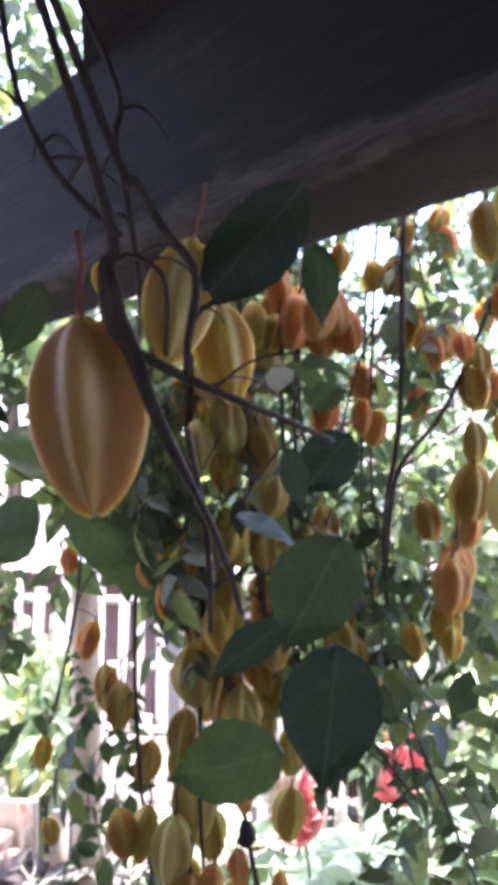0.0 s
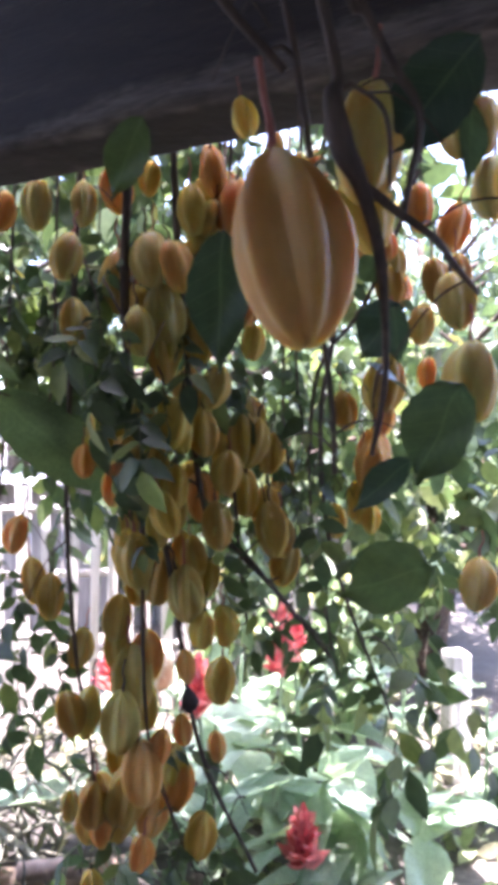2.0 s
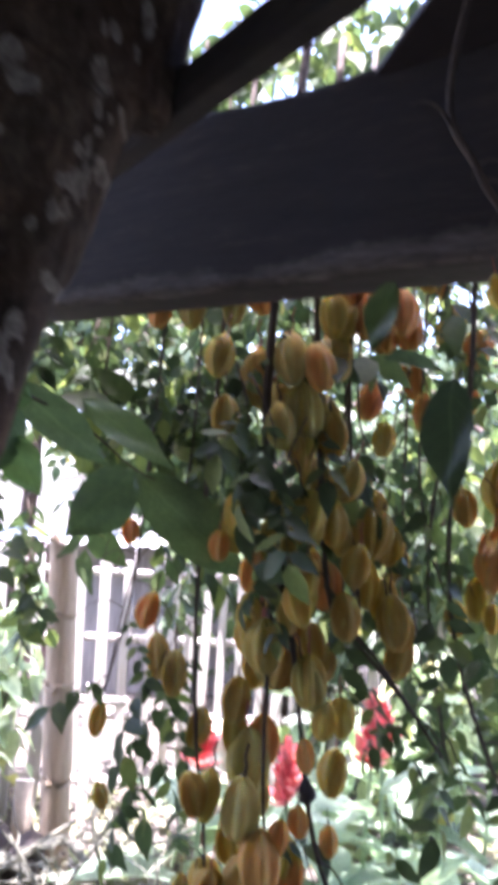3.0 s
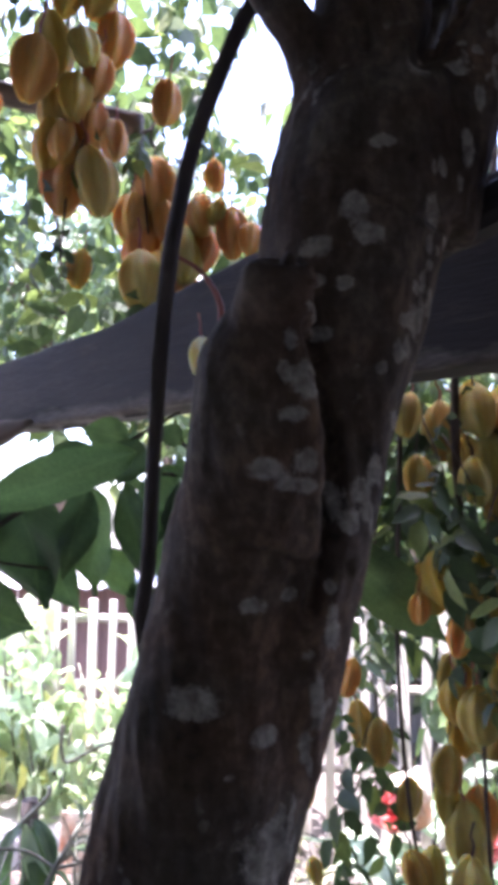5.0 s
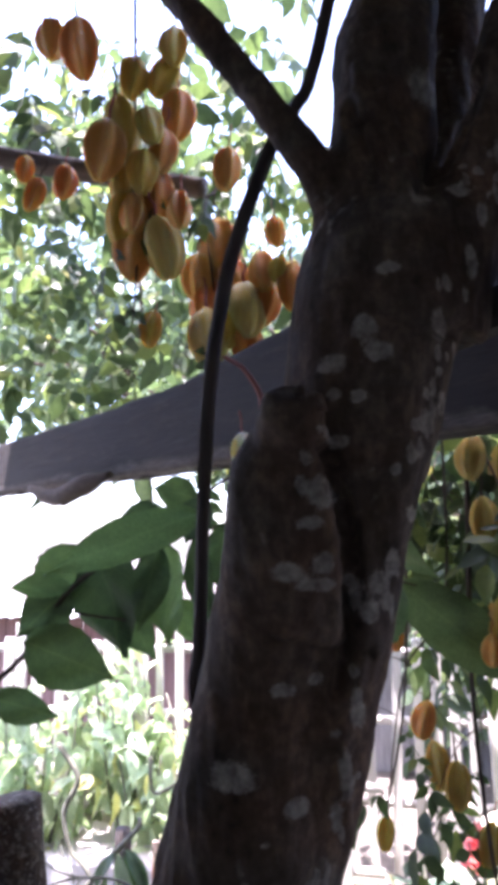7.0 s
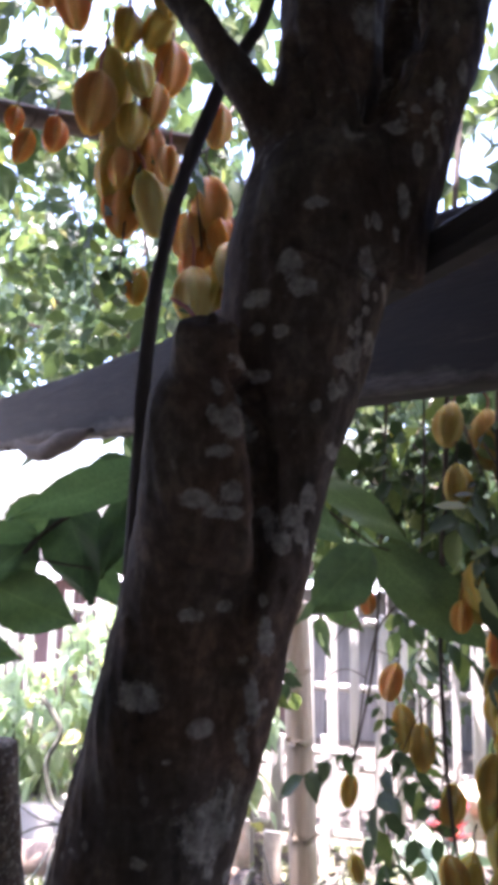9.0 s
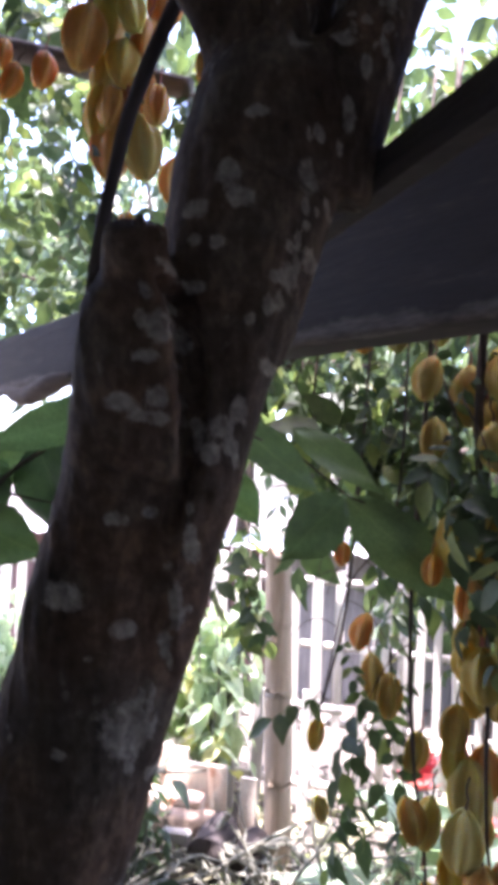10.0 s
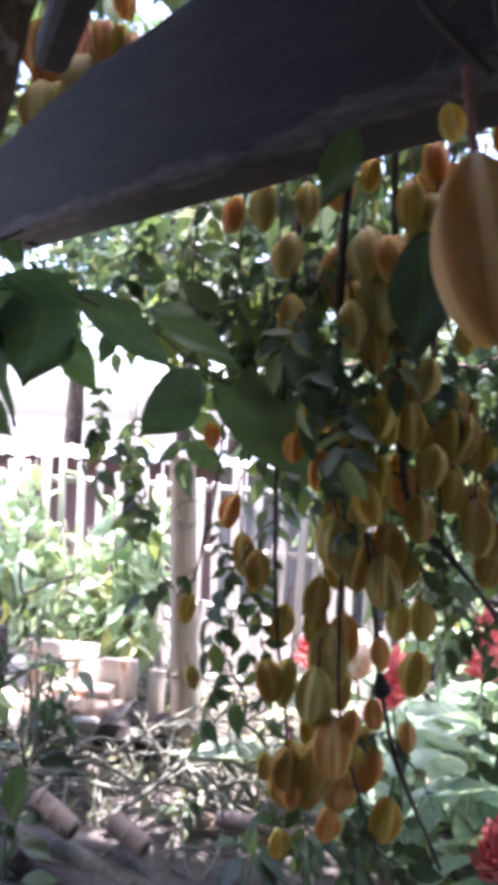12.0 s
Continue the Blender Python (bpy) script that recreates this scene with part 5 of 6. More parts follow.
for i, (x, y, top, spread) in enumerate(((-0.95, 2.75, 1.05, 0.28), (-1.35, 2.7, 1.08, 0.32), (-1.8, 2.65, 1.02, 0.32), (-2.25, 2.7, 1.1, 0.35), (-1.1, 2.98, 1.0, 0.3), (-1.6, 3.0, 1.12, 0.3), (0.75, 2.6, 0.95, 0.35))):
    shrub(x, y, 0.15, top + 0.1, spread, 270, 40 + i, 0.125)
shrub(-0.97, 1.9, 0.3, 0.83, 0.09, 46, 60, 0.09, FAR_LEAF, "small bright green seedling with rounded leaves")

# ---- red ginger ----
def ginger(x, y, top, flower, seed, leaves=5):
    rng = random.Random(seed)
    ob = thing("red_ginger", "ginger plant with a red flower spike and broad leaves", "flowering plant", group="red ginger plants")
    base = np.array([x + rng.uniform(-0.06, 0.06), y + 0.06, 0.14])
    part("stem", mesh_of("stem", *tube([base, (base + (x, y, top)) / 2 + (0.01, 0.01, 0), (x, y, top)], [0.008, 0.005], 7, 5), GINGER_LEAF), ob)
    if flower:
        pieces = []
        for i in range(70):
            t = i / 69
            s = 0.078 * (1 - 0.5 * t) * rng.uniform(0.7, 1.2)
            pieces.append(moved(leaf_shape(s, s * 0.5, 3, 0.6, -0.3, 1.0, 1), pose(x, y, top - 0.02 + flower * t, rng.uniform(0, 45) + 35 * t, rng.uniform(-30, 30), i * 137.5)))
        part("flower_spike", mesh_of("flower_spike", *joined(pieces), BRACT), ob, "red bracted flower spike")
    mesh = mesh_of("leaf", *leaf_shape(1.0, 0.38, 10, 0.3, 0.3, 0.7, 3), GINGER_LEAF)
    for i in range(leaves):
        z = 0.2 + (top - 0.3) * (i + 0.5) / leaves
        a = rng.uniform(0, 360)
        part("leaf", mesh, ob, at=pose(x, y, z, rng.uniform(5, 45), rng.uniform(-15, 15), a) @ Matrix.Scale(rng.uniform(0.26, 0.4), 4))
    return ob


for i, (x, y, top, fl) in enumerate(((0.106, 1.9, 0.68, 0.15), (0.345, 1.9, 0.78, 0.2), (0.33, 1.6, 0.42, 0.12), (-0.13, 1.9, 0.77, 0.1), (0.42, 2.05, 0.78, 0.12),
                                     (0.2, 2.1, 0.55, 0), (0.55, 1.75, 0.45, 0), (0.0, 2.15, 0.5, 0), (0.8, 1.9, 0.5, 0), (0.3, 2.3, 0.7, 0), (0.6, 2.35, 0.75, 0), (0.9, 2.3, 0.7, 0), (0.1, 2.5, 0.6, 0), (0.45, 2.6, 0.7, 0), (1.05, 2.0, 0.6, 0), (-0.15, 2.45, 0.5, 0))):
    ginger(x, y, top, fl, 70 + i, 5 if fl else 6)
big_ginger = thing("broad_leaved_plant", "low plant with very broad pale green leaves", "plant")
part("stem", mesh_of("stem", *tube([(0.4, 1.8, 0.14), (0.42, 1.77, 0.4), (0.43, 1.75, 0.54)], [0.012, 0.006], 8, 4), GINGER_LEAF), big_ginger)
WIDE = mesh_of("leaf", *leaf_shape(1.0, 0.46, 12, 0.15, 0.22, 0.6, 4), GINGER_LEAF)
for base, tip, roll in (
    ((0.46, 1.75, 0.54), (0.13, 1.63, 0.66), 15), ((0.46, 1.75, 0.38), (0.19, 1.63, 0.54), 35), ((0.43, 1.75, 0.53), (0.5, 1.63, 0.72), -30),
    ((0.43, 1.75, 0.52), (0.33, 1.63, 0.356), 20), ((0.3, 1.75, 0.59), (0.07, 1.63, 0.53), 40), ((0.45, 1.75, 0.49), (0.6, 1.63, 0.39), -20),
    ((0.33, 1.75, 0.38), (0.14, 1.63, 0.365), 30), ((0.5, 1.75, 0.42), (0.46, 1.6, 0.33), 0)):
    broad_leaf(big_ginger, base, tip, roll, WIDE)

# ---- brush pile, logs and blocks ----
def log(name, a, b, r, mat, label, category="log", group=""):
    ob = thing(name, label, category, group=group)
    v, f = tube([a, (np.array(a) * 2 + b) / 3, (np.array(a) + 2 * np.array(b)) / 3, b], [r, r * 0.96, r * 1.02, r * 0.93], 16, 4, 0.1, r * 100 + a[0])
    part("log_body", mesh_of("log_body", v, f, mat), ob)
    if category == "bamboo":
        way = (np.array(b) - np.array(a)) / np.linalg.norm(np.array(b) - np.array(a))
        # Ends are solid; a dark disc paints the shade inside each hollow.
        for end, out, rr in ((np.array(a), -way, r), (np.array(b), way, r * 0.93)):
            part("cut_end", mesh_of("cut_end", *tube([end - out * 0.004, end + out * 0.0015], [rr * 0.68, rr * 0.66], 14, 2), CHARRED), ob, "dark disc standing in for the shaded hollow")
        mid_at = (np.array(a) + np.array(b)) / 2
        part("node_ring", mesh_of("node_ring", *tube([mid_at - way * 0.006, mid_at, mid_at + way * 0.006], [r * 1.02, r * 1.09, r * 1.02], 16, 2), mat), ob)
    return ob


log("bamboo_length", (-0.82, 1.62, 0.455), (-0.7, 1.58, 0.405), 0.03, LOG, "cut length of dry bamboo lying on the pile", "bamboo", "bamboo lengths")
log("bamboo_length", (-0.61, 1.62, 0.42), (-0.51, 1.58, 0.385), 0.027, LOG, "cut length of dry bamboo lying on the pile", "bamboo", "bamboo lengths")
log("grey_log", (-0.76, 1.6, 0.335), (-0.42, 1.54, 0.27), 0.035, DEAD, "grey weathered log under the brush", "log", "logs")
log("grey_log", (-0.82, 1.52, 0.36), (-0.55, 1.48, 0.26), 0.03, CHARRED, "short blackened log on the brush pile", "log", "logs")
log("bamboo_length", (-0.34, 1.62, 0.462), (-0.2, 1.6, 0.468), 0.022, LOG, "cut length of dry bamboo lying on the pile", "bamboo", "bamboo lengths")
log("bamboo_length", (-0.42, 1.75, 0.36), (-0.1, 1.8, 0.33), 0.03, LOG, "cut length of dry bamboo lying on the pile", "bamboo", "bamboo lengths")
log("charred_log", (-0.74, 1.98, 0.44), (-0.72, 2.12, 0.46), 0.062, CHARRED, "short blackened log on the brush pile", "log", "logs")
log("charred_log", (-1.03, 1.98, 0.37), (-1.02, 2.14, 0.38), 0.064, CHARRED, "short blackened log on the brush pile", "log", "logs")
log("charred_log", (-0.62, 2.0, 0.43), (-0.61, 2.12, 0.44), 0.052, CHARRED, "short blackened log on the brush pile", "log", "logs")
log("long_log", (-1.5, 2.12, 0.46), (-0.75, 2.1, 0.47), 0.05, LOG, "pale weathered log lying by the post", "log", "logs")
log("wooden_stump", (-1.23, 2.2, 0.14), (-1.235, 2.2, 0.69), 0.03, CHARRED, "short dark wooden stump set upright", "stump")
log("leaning_stick", (-1.3, 2.0, 0.45), (-0.98, 1.96, 0.68), 0.014, DEAD, "pale stick leaning on the pile", "stick")
log("orange_pot", (0.02, 2.5, 0.55), (0.0, 2.48, 0.68), 0.07, CLAY, "orange clay pot half hidden by leaves", "pot")
slab_rng = random.Random(31)
for x0, x1, z0, z1, y in ((-1.135, -0.874, 0.41, 0.65, 2.203), (-0.871, -0.732, 0.42, 0.615, 2.203), (-0.69, -0.635, 0.4, 0.59, 2.2)):
    slab = thing("clay_slab", "weathered pale terracotta slab standing on edge", "slab", group="clay slabs")
    v, f = box((x0, y, z0), (x1, y + 0.018, z1), 0.002)
    v = moved((v - (x0, y, z0), f), pose(x0, y, z0, slab_rng.uniform(-3, 3), slab_rng.uniform(-1.2, 1.2), slab_rng.uniform(-1, 1)))[0]
    v = np.array([q + 0.004 * np.array([noise.noise(Vector(q * 30)), 0.3 * noise.noise(Vector(q * 20)), noise.noise(Vector(q * 25 + 3))]) for q in np.array(v)])
    part("slab_body", mesh_of("slab_body", v, f, CLAY, False), slab)
pillar = thing("concrete_post", "short pale concrete post among the plants", "post")
part("post_body", mesh_of("post_body", *box((1.11, 2.36, 0.12), (1.2, 2.45, 0.63), 0.01), PICKET, False), pillar)
block = thing("hollow_block", "pale hollow clay block lying on its side", "block")
for lo, hi in (((-1.0, 2.1, 0.44), (-0.795, 2.17, 0.462)), ((-1.0, 2.1, 0.518), (-0.795, 2.17, 0.54)), ((-1.0, 2.1, 0.463), (-0.925, 2.17, 0.517)), ((-0.81, 2.1, 0.463), (-0.795, 2.17, 0.517))):
    part("block_wall", mesh_of("block_wall", *box(lo, hi, 0.003), CLAY, False), block)
for lo, hi in (((-0.895, 2.03, 0.43), (-0.805, 2.09, 0.475)), ((-1.17, 2.03, 0.41), (-1.075, 2.09, 0.465))):
    ob = thing("concrete_lump", "small whitish lump of broken concrete", "block", group="concrete lumps")
    v, f = box(lo, hi, 0.008)
    v = np.array([q + 0.008 * np.array([noise.noise(Vector(q * 22)), noise.noise(Vector(q * 20 + 2)), noise.noise(Vector(q * 25 + 3))]) for q in v])
    part("lump", mesh_of("lump", v, f, PICKET, False), ob)
kerb = thing("concrete_ledge", "low pale concrete ledge along the fence", "ledge")
part("ledge_body", mesh_of("ledge_body", *box((-2.7, 2.48, 0.12), (-1.0, 2.86, 0.45), 0.012), PAVING, False), kerb)

brush = thing("brush_pile", "heap of dry tangled branches and withered leaves", "brush pile")
brush_rng = np.random.default_rng(17)
heap, v, f = [], [], []
n = 26
for i in range(n + 1):
    for j in range(n + 1):
        x, y = -1.7 + 1.9 * i / n, 1.25 + 1.3 * j / n
        e = max(0.0, 1 - ((x + 0.75) / 0.95) ** 2 - ((y - 1.9) / 0.65) ** 2)
        heap.append((x, y, 0.1 + 0.27 * math.sqrt(e) + 0.03 * noise.noise(Vector((x * 9, y * 9, 0)))))
for i in range(n):
    for j in range(n):
        a = i * (n + 1) + j
        f.append((a, a + n + 1, a + n + 2, a + 1))
part("litter", mesh_of("litter", heap, f, SOIL), brush)


def dead_branch(start, way, length, r, depth, parent):
    pts = [np.array(start, float)]
    d = np.array(way, float)
    for _ in range(4):
        d = d + brush_rng.normal(0, 0.22, 3)
        d /= np.linalg.norm(d)
        pts.append(pts[-1] + d * length / 4)
        pts[-1][2] = max(pts[-1][2], 0.18)
    ob = part("dead_branch" if parent is brush else "dead_twig", mesh_of("dead_branch", *tube(pts, [r, r * 0.55], 6, 4, 0.15), DEAD), parent)
    if depth:
        for _ in range(3 if parent is brush else 2):
            q = pts[brush_rng.integers(1, 4)]
            dead_branch(q, d * 0.6 + brush_rng.normal(0, 0.6, 3), length * 0.6, r * 0.55, depth - 1, ob if parent is brush else parent)


for pts, r in (([(-0.69, 2.06, 0.54), (-0.707, 2.05, 0.518), (-0.744, 2.0, 0.469), (-0.835, 2.0, 0.426), (-0.906, 1.95, 0.379), (-0.979, 1.95, 0.344)], 0.011),
               ([(-0.744, 2.0, 0.469), (-0.624, 2.0, 0.457), (-0.566, 1.95, 0.375), (-0.548, 1.9, 0.283), (-0.525, 1.85, 0.215)], 0.013),
               ([(-0.633, 2.0, 0.456), (-0.527, 2.0, 0.505), (-0.473, 2.0, 0.499), (-0.389, 1.95, 0.427), (-0.353, 1.9, 0.376)], 0.009),
               ([(-0.692, 1.98, 0.47), (-0.65, 1.93, 0.41), (-0.611, 1.88, 0.355), (-0.668, 1.88, 0.262)], 0.008),
               ([(-0.6, 1.86, 0.38), (-0.497, 1.78, 0.29), (-0.419, 1.73, 0.25), (-0.347, 1.68, 0.23)], 0.012),
               ([(-1.325, 1.9, 1.038), (-1.27, 1.9, 0.971), (-1.26, 1.9, 0.926), (-1.298, 1.9, 0.848), (-1.276, 1.9, 0.744), (-1.214, 1.9, 0.673), (-1.18, 1.9, 0.45)], 0.009),
               ([(-1.24, 1.82, 0.55), (-1.199, 1.8, 0.667), (-1.125, 1.8, 0.766), (-1.036, 1.8, 0.856), (-1.029, 1.8, 0.884)], 0.01),
               ([(-1.071, 2.0, 0.981), (-1.059, 2.0, 0.879), (-0.975, 2.0, 0.914), (-0.89, 2.0, 0.95)], 0.006)):
    part("dead_branch", mesh_of("dead_branch", *tube(pts, [r, r * 0.65], 8, 6, 0.22, r * 900), DEAD), brush)
for start, way, length, r in (((-0.5, 2.0, 0.52), (-0.9, 0.1, -0.2), 0.4, 0.012), ((-0.78, 2.05, 0.45), (0.8, -0.4, 0.1), 0.45, 0.011), ((-0.55, 1.95, 0.48), (0.2, -0.7, -0.4), 0.5, 0.011), ((-0.48, 2.0, 0.5), (0.5, -0.4, -0.5), 0.5, 0.012),
                              ((-0.9, 1.8, 0.42), (0.9, -0.2, 0.1), 0.5, 0.009), ((-0.4, 1.8, 0.4), (-0.6, -0.3, 0.1), 0.4, 0.008), ((-1.2, 1.95, 0.42), (0.8, 0.1, 0.3), 0.5, 0.01), ((-1.1, 1.75, 0.4), (0.4, 0.2, 0.5), 0.5, 0.009),
                              ((-0.65, 1.65, 0.4), (0.6, 0.2, 0.15), 0.45, 0.008), ((-0.3, 1.95, 0.36), (-0.3, -0.5, 0.2), 0.4, 0.008), ((-0.25, 2.1, 0.4), (-0.3, -0.2, 0.6), 0.35, 0.009), ((-1.3, 1.7, 0.4), (0.1, 0.1, 0.9), 0.5, 0.009),
                              ((-0.7, 1.9, 0.45), (0.3, -0.3, 0.15), 0.4, 0.006), ((-0.6, 1.75, 0.42), (-0.3, 0.1, 0.1), 0.4, 0.006), ((-0.45, 1.6, 0.38), (-0.2, 0.4, 0.15), 0.4, 0.006)):
    dead_branch(start, way, length, r, 2, brush)
places = np.stack([brush_rng.normal(-0.72, 0.36, 480), brush_rng.uniform(1.68, 2.25, 480), brush_rng.uniform(0.26, 0.46, 480)], 1)
v, f = scatter(leaf_shape(1.0, 0.2, 4, 0.5, 0.5, 1.0, 1), turn_matrices(brush_rng, places, brush_rng.uniform(0.06, 0.13, 480), 0.8))
part("withered_leaves", fast_mesh("withered_leaves", v, f, DRY_LEAF), brush, kind="stuff")
places = np.stack([brush_rng.normal(-0.75, 0.34, 240), brush_rng.uniform(1.66, 2.2, 240), brush_rng.uniform(0.3, 0.48, 240)], 1)
ends = places + brush_rng.normal(0, 0.1, (240, 3)) * (1, 1, 0.4)
v, f = joined([(lambda s: (s[0], s[1][:-2]))(tube([p, (p + q) / 2 + brush_rng.normal(0, 0.015, 3), q], [0.0035, 0.0015], 4, 3)) for p, q in zip(places, ends)])
part("tangle", fast_mesh("tangle", v, f, DEAD), brush, kind="stuff")
litter = thing("leaf_litter", "fallen dry leaves strewn over the soil", "litter", kind="stuff")
places = np.stack([brush_rng.uniform(-2.4, 1.6, 2600), brush_rng.uniform(1.2, 3.1, 2600), brush_rng.uniform(0.17, 0.22, 2600)], 1)
v, f = scatter(leaf_shape(1.0, 0.45, 3, 0.3, 0.2, 1.0, 1), turn_matrices(brush_rng, places, brush_rng.uniform(0.04, 0.1, 2600), 0.0))
part("fallen_leaves", fast_mesh("fallen_leaves", v, f, DRY_LEAF), litter, kind="stuff")

def weed(x, y, z, count, size, seed):
    """A low weed with a rosette of drooping leaves."""
    rng = random.Random(seed)
    ob = thing("weed", "low green weed growing through the brush", "weed", group="weeds in the brush")
    for i in range(count):
        a = i * 137.5 + rng.uniform(-30, 30)
        rise = rng.uniform(0.4, 1.0) * size
        reach = np.array([math.cos(math.radians(a)), math.sin(math.radians(a)), 0]) * size * rng.uniform(0.4, 0.9)
        foot = np.array([x, y, z - 0.06])
        knee = foot + reach * 0.5 + np.array([0, 0, rise + 0.06])
        part("stem", mesh_of("stem", *tube([foot, foot * 0.5 + knee * 0.5 + np.array([0, 0, 0.02]), knee], [0.003, 0.0018], 5, 3), GINGER_LEAF), ob)
        broad_leaf(ob, tuple(knee), tuple(knee + reach * 1.3 + np.array([0, 0, -size * rng.uniform(0.1, 0.7)])), rng.uniform(-25, 25), LONG_MESH)


for i, (x, y, z, count, size) in enumerate(((-0.84, 1.5, 0.36, 7, 0.1), (-0.78, 1.38, 0.32, 6, 0.09), (-0.93, 1.55, 0.38, 6, 0.1), (-0.44, 1.7, 0.4, 5, 0.06), (-0.25, 1.5, 0.42, 6, 0.08), (-0.12, 1.62, 0.4, 6, 0.09))):
    weed(x, y, z, count, size, 300 + i)
near_tangle = np.stack([brush_rng.uniform(-1.25, -0.15, 200), brush_rng.uniform(1.28, 1.7, 200), brush_rng.uniform(0.2, 0.34, 200)], 1)
ends = near_tangle + brush_rng.normal(0, 0.11, (200, 3)) * (1, 1, 0.35)
v, f = joined([(lambda s: (s[0], s[1][:-2]))(tube([p, (p + q) / 2 + brush_rng.normal(0, 0.015, 3), q], [0.004, 0.0016], 4, 3)) for p, q in zip(near_tangle, ends)])
part("tangle", fast_mesh("tangle", v, f, DEAD), brush, kind="stuff")
places = np.stack([brush_rng.uniform(-1.3, -0.1, 420), brush_rng.uniform(1.25, 1.72, 420), brush_rng.uniform(0.2, 0.33, 420)], 1)
v, f = scatter(leaf_shape(1.0, 0.24, 4, 0.5, 0.5, 1.0, 1), turn_matrices(brush_rng, places, brush_rng.uniform(0.05, 0.11, 420), 0.6))
part("withered_leaves", fast_mesh("withered_leaves", v, f, DRY_LEAF), brush, kind="stuff")

# ---- wilting sapling over the brush ----
sapling = thing("wilting_sapling", "wilting sapling with long drooping green leaves", "sapling")
part("stem", mesh_of("stem", *tube([(-1.09, 1.78, 0.3), (-1.075, 1.77, 0.6), (-1.055, 1.75, 0.823)], [0.006, 0.003], 7, 5), DEAD), sapling)
DROOP = [mesh_of("leaf", *leaf_shape(1.0, w, 12, 0.3, 0.5, 0.9, 3), m) for w, m in ((0.3, CREEPER), (0.26, SHRUB_LEAF), (0.34, CREEPER))]
for i, (base, tip, roll) in enumerate((
    ((-1.05, 1.75, 0.825), (-0.945, 1.73, 0.716), 20), ((-1.07, 1.75, 0.812), (-1.004, 1.7, 0.58), 70), ((-1.075, 1.75, 0.812), (-1.171, 1.72, 0.719), -30),
    ((-1.1, 1.75, 0.76), (-1.137, 1.71, 0.61), 60), ((-1.12, 1.76, 0.66), (-1.19, 1.73, 0.55), 20), ((-1.045, 1.75, 0.816), (-1.012, 1.78, 0.611), -60),
    ((-1.06, 1.76, 0.8), (-1.06, 1.82, 0.62), 10))):
    broad_leaf(sapling, base, tip, roll, DROOP[i % 3])
seedling = thing("hanging_shoot", "thin shoot with long dark green hanging leaves", "plant")
part("stem", mesh_of("stem", *tube([(-0.96, 1.42, 0.2), (-0.965, 1.41, 0.5), (-0.9, 1.4, 0.607), (-0.798, 1.4, 0.645), (-0.72, 1.4, 0.69)], [0.005, 0.002], 6, 5), TWIG), seedling)
for base, tip, roll in (((-0.766, 1.4, 0.663), (-0.778, 1.39, 0.53), 80), ((-0.887, 1.4, 0.616), (-0.856, 1.38, 0.452), 75), ((-0.72, 1.4, 0.69), (-0.613, 1.38, 0.672), 40), ((-0.93, 1.4, 0.58), (-0.975, 1.36, 0.44), 60)):
    broad_leaf(seedling, base, tip, roll, LONG_MESH)

# ---- leaning stump ----
log("old_stump", (-1.03, 1.32, 0.1), (-1.12, 1.3, 1.1), 0.058, BARK, "old dark weathered stump standing among the leaves", "stump")

# ---- foliage ----
def strewn(rng, places, sizes, droop):
    """Compound leaves of four shapes at the places."""
    pieces, kind = [], rng.integers(0, len(BLADES), len(places))
    for k, shape in enumerate(BLADES):
        pick = kind == k
        if pick.any():
            pieces.append(scatter(shape, turn_matrices(rng, places[pick], sizes[pick], droop)))
    n, verts, faces = 0, [], []
    for v, f in pieces:
        verts.append(v)
        faces.append(f + n)
        n += len(v)
    return np.concatenate(verts), np.concatenate(faces)


def foliage(parent, name, boxes, mat, seed, size, droop=0.6, clump=0.1):
    """Compound leaves in clumps through some boxes: (lo, hi, count)."""
    rng, places = np.random.default_rng(seed), []
    for lo, hi, count in boxes:
        centres = rng.uniform(lo, hi, (max(3, count // 6), 3))
        places.append(centres[rng.integers(0, len(centres), count)] + rng.normal(0, clump, (count, 3)))
    places = np.concatenate(places)
    v, f = strewn(rng, places, rng.uniform(0.7, 1.4, len(places)) * size, droop)
    return part(name, fast_mesh(name, v, f, mat), parent, kind="stuff")


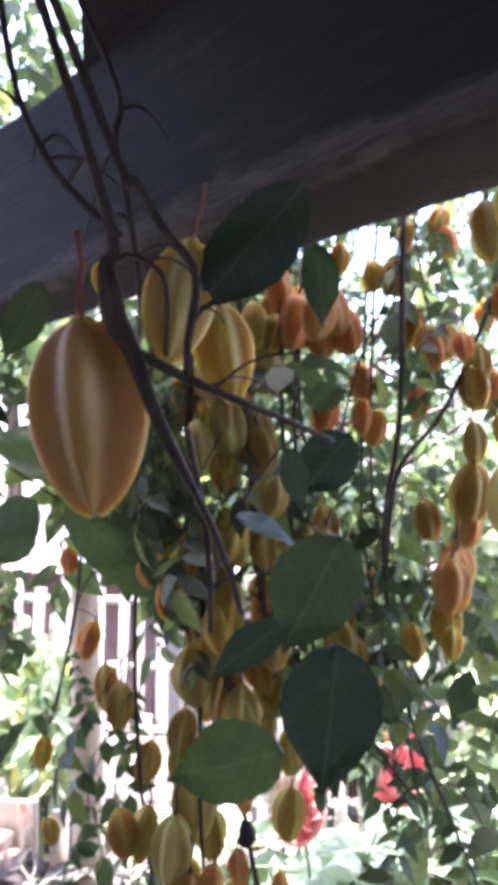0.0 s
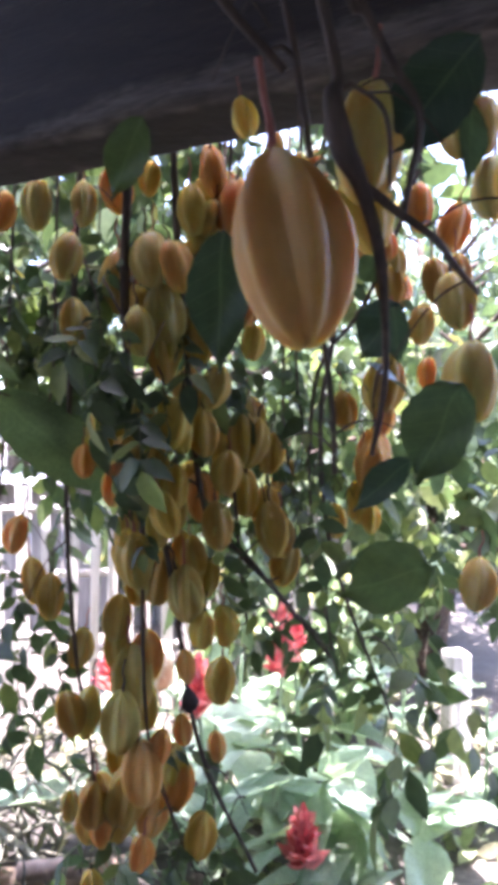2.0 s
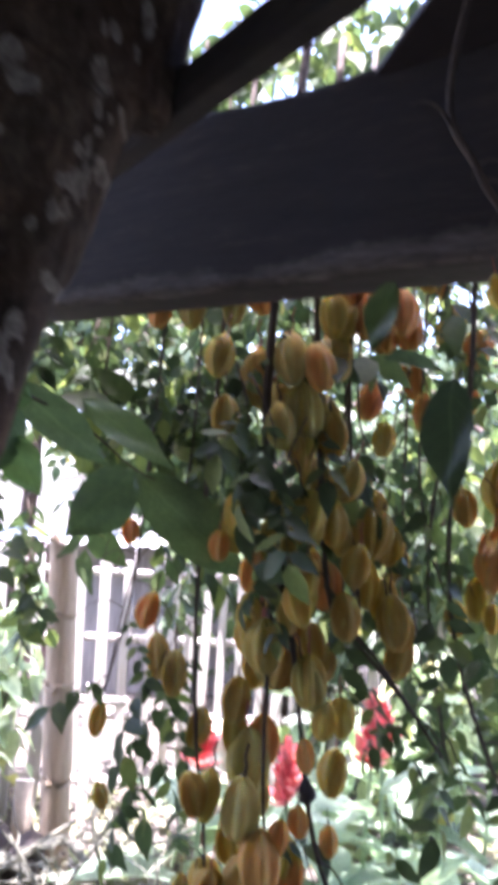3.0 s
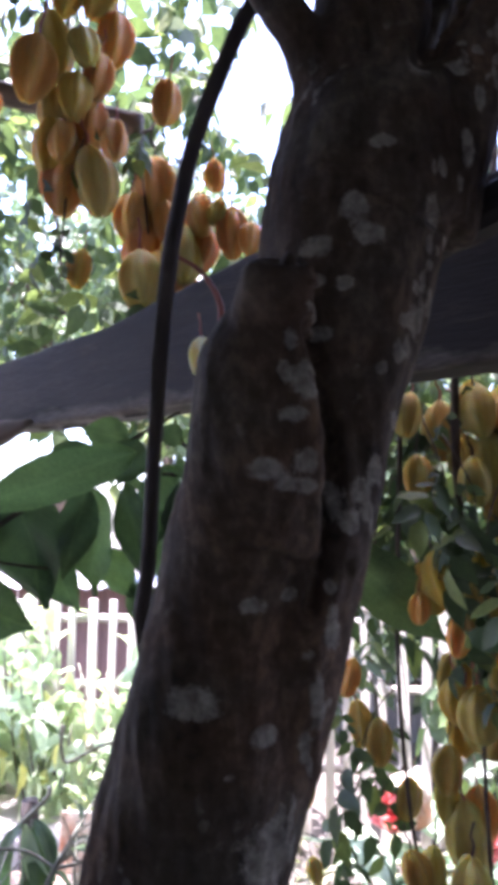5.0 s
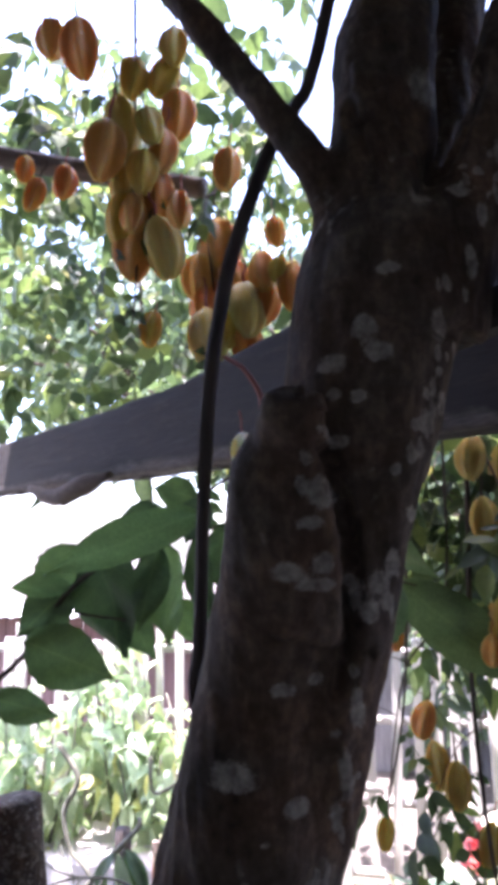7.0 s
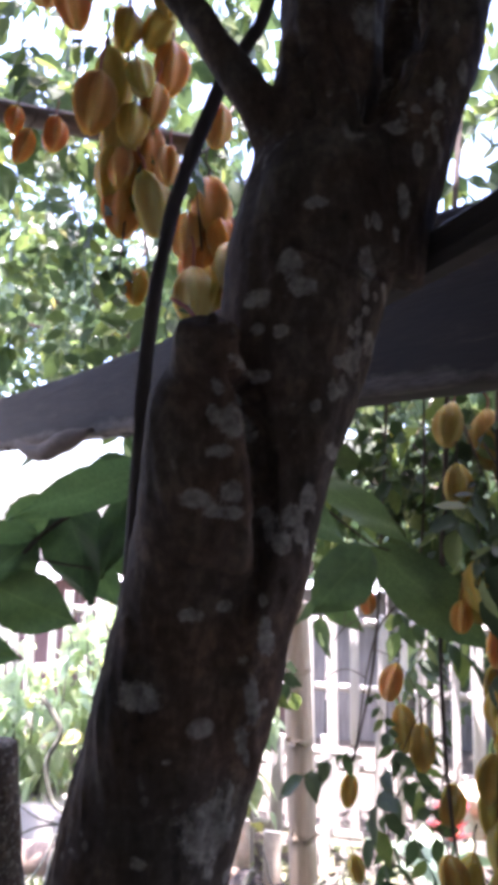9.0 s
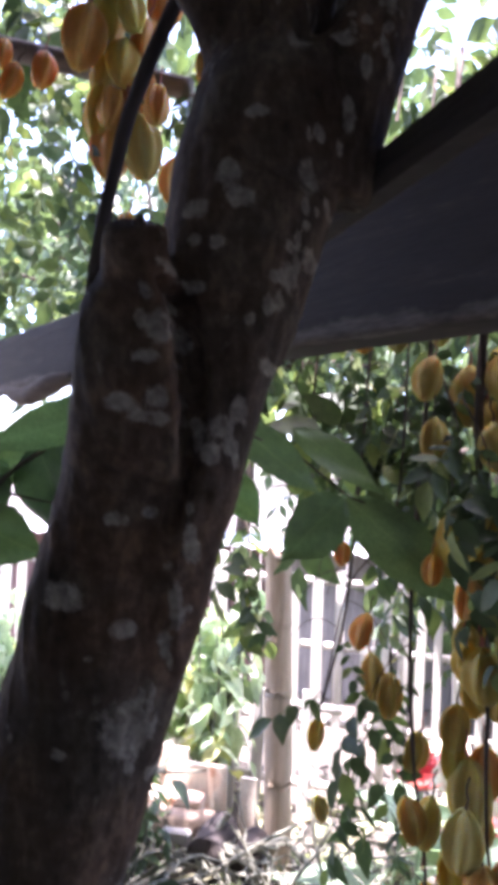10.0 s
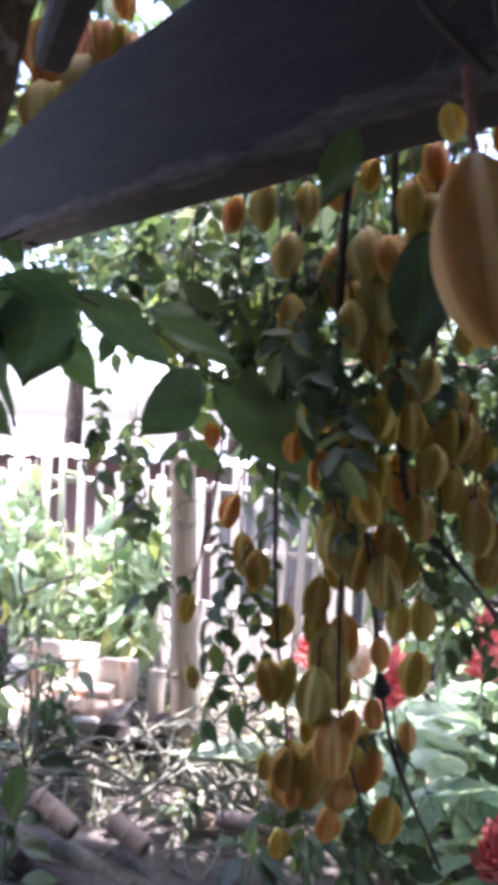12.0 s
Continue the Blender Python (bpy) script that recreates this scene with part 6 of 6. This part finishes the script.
foliage(tree, "canopy_leaves", (
    ((-2.6, 1.4, 2.0), (-0.45, 2.5, 3.3), 290), ((-0.6, 1.35, 2.15), (1.2, 2.1, 3.0), 130), ((-0.3, 1.45, 0.9), (0.9, 1.8, 2.1), 30),
    ((0.3, 1.3, 1.0), (0.95, 1.6, 1.6), 18), ((-0.55, 1.4, 1.5), (-0.1, 1.7, 1.9), 34), ((0.45, 1.5, 1.2), (1.25, 2.1, 1.95), 36)), LEAF, 5, 1.3)
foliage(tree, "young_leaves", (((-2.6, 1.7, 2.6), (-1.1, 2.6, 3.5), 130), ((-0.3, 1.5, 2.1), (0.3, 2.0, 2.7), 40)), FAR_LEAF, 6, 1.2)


def background_tree(x, y, height, radius, count, seed, size=0.11, low=0.25, bottom=0.25):
    rng = np.random.default_rng(seed)
    ob = thing("background_tree", "sunlit leafy tree beyond the garden", "tree", group="background trees")
    top = np.array([x, y, height])
    part("trunk", mesh_of("trunk", *tube([(x, y, 0.1), (x + 0.08, y, height * 0.4), (x - 0.05, y, height * 0.75)], [0.1, 0.07, 0.04], 10, 6, 0.1, seed), BARK), ob)
    places = []
    for i in range(22):
        a, e = rng.uniform(0, 6.28), rng.uniform(0.1, 1.0)
        start = np.array([x, y, height * rng.uniform(bottom, 0.8)])
        end = start + np.array([math.cos(a) * radius * rng.uniform(0.5, 1), math.sin(a) * radius * rng.uniform(0.5, 1), radius * e * 0.8 - low * radius])
        mid_point = (start + end) / 2 + rng.normal(0, 0.1, 3)
        part("limb", mesh_of("limb", *tube([start, mid_point, end], [0.025, 0.008], 5, 4), TWIG), ob)
        line = smooth_line([start, mid_point, end], 8)
        for _ in range(count // 22):
            places.append(line[int(rng.uniform(0.3, 0.999) * (len(line) - 1))] + rng.normal(0, radius * 0.13, 3))
    v, f = strewn(rng, np.array(places), rng.uniform(0.7, 1.4, len(places)) * size, 0.5)
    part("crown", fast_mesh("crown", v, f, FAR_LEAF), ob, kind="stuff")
    return ob


for i, (x, y, h, r) in enumerate(((0.35, 3.6, 2.4, 1.0), (1.5, 3.4, 2.6, 1.1), (-0.9, 4.9, 3.4, 1.3), (0.6, 5.2, 3.6, 1.5), (-2.45, 5.6, 4.2, 1.6), (2.4, 5.0, 3.4, 1.5), (-1.9, 7.5, 5.2, 2.0), (0.3, 8.0, 5.4, 2.2), (-5.8, 8.5, 5.6, 2.6), (3.6, 8.0, 5.2, 2.4))):
    background_tree(x, y, h, r, 300, 90 + i, 2.0 if y < 6 else 2.8, bottom=0.25 if x > 0 else 0.68, low=0.25 if x > 0 else 0.0)
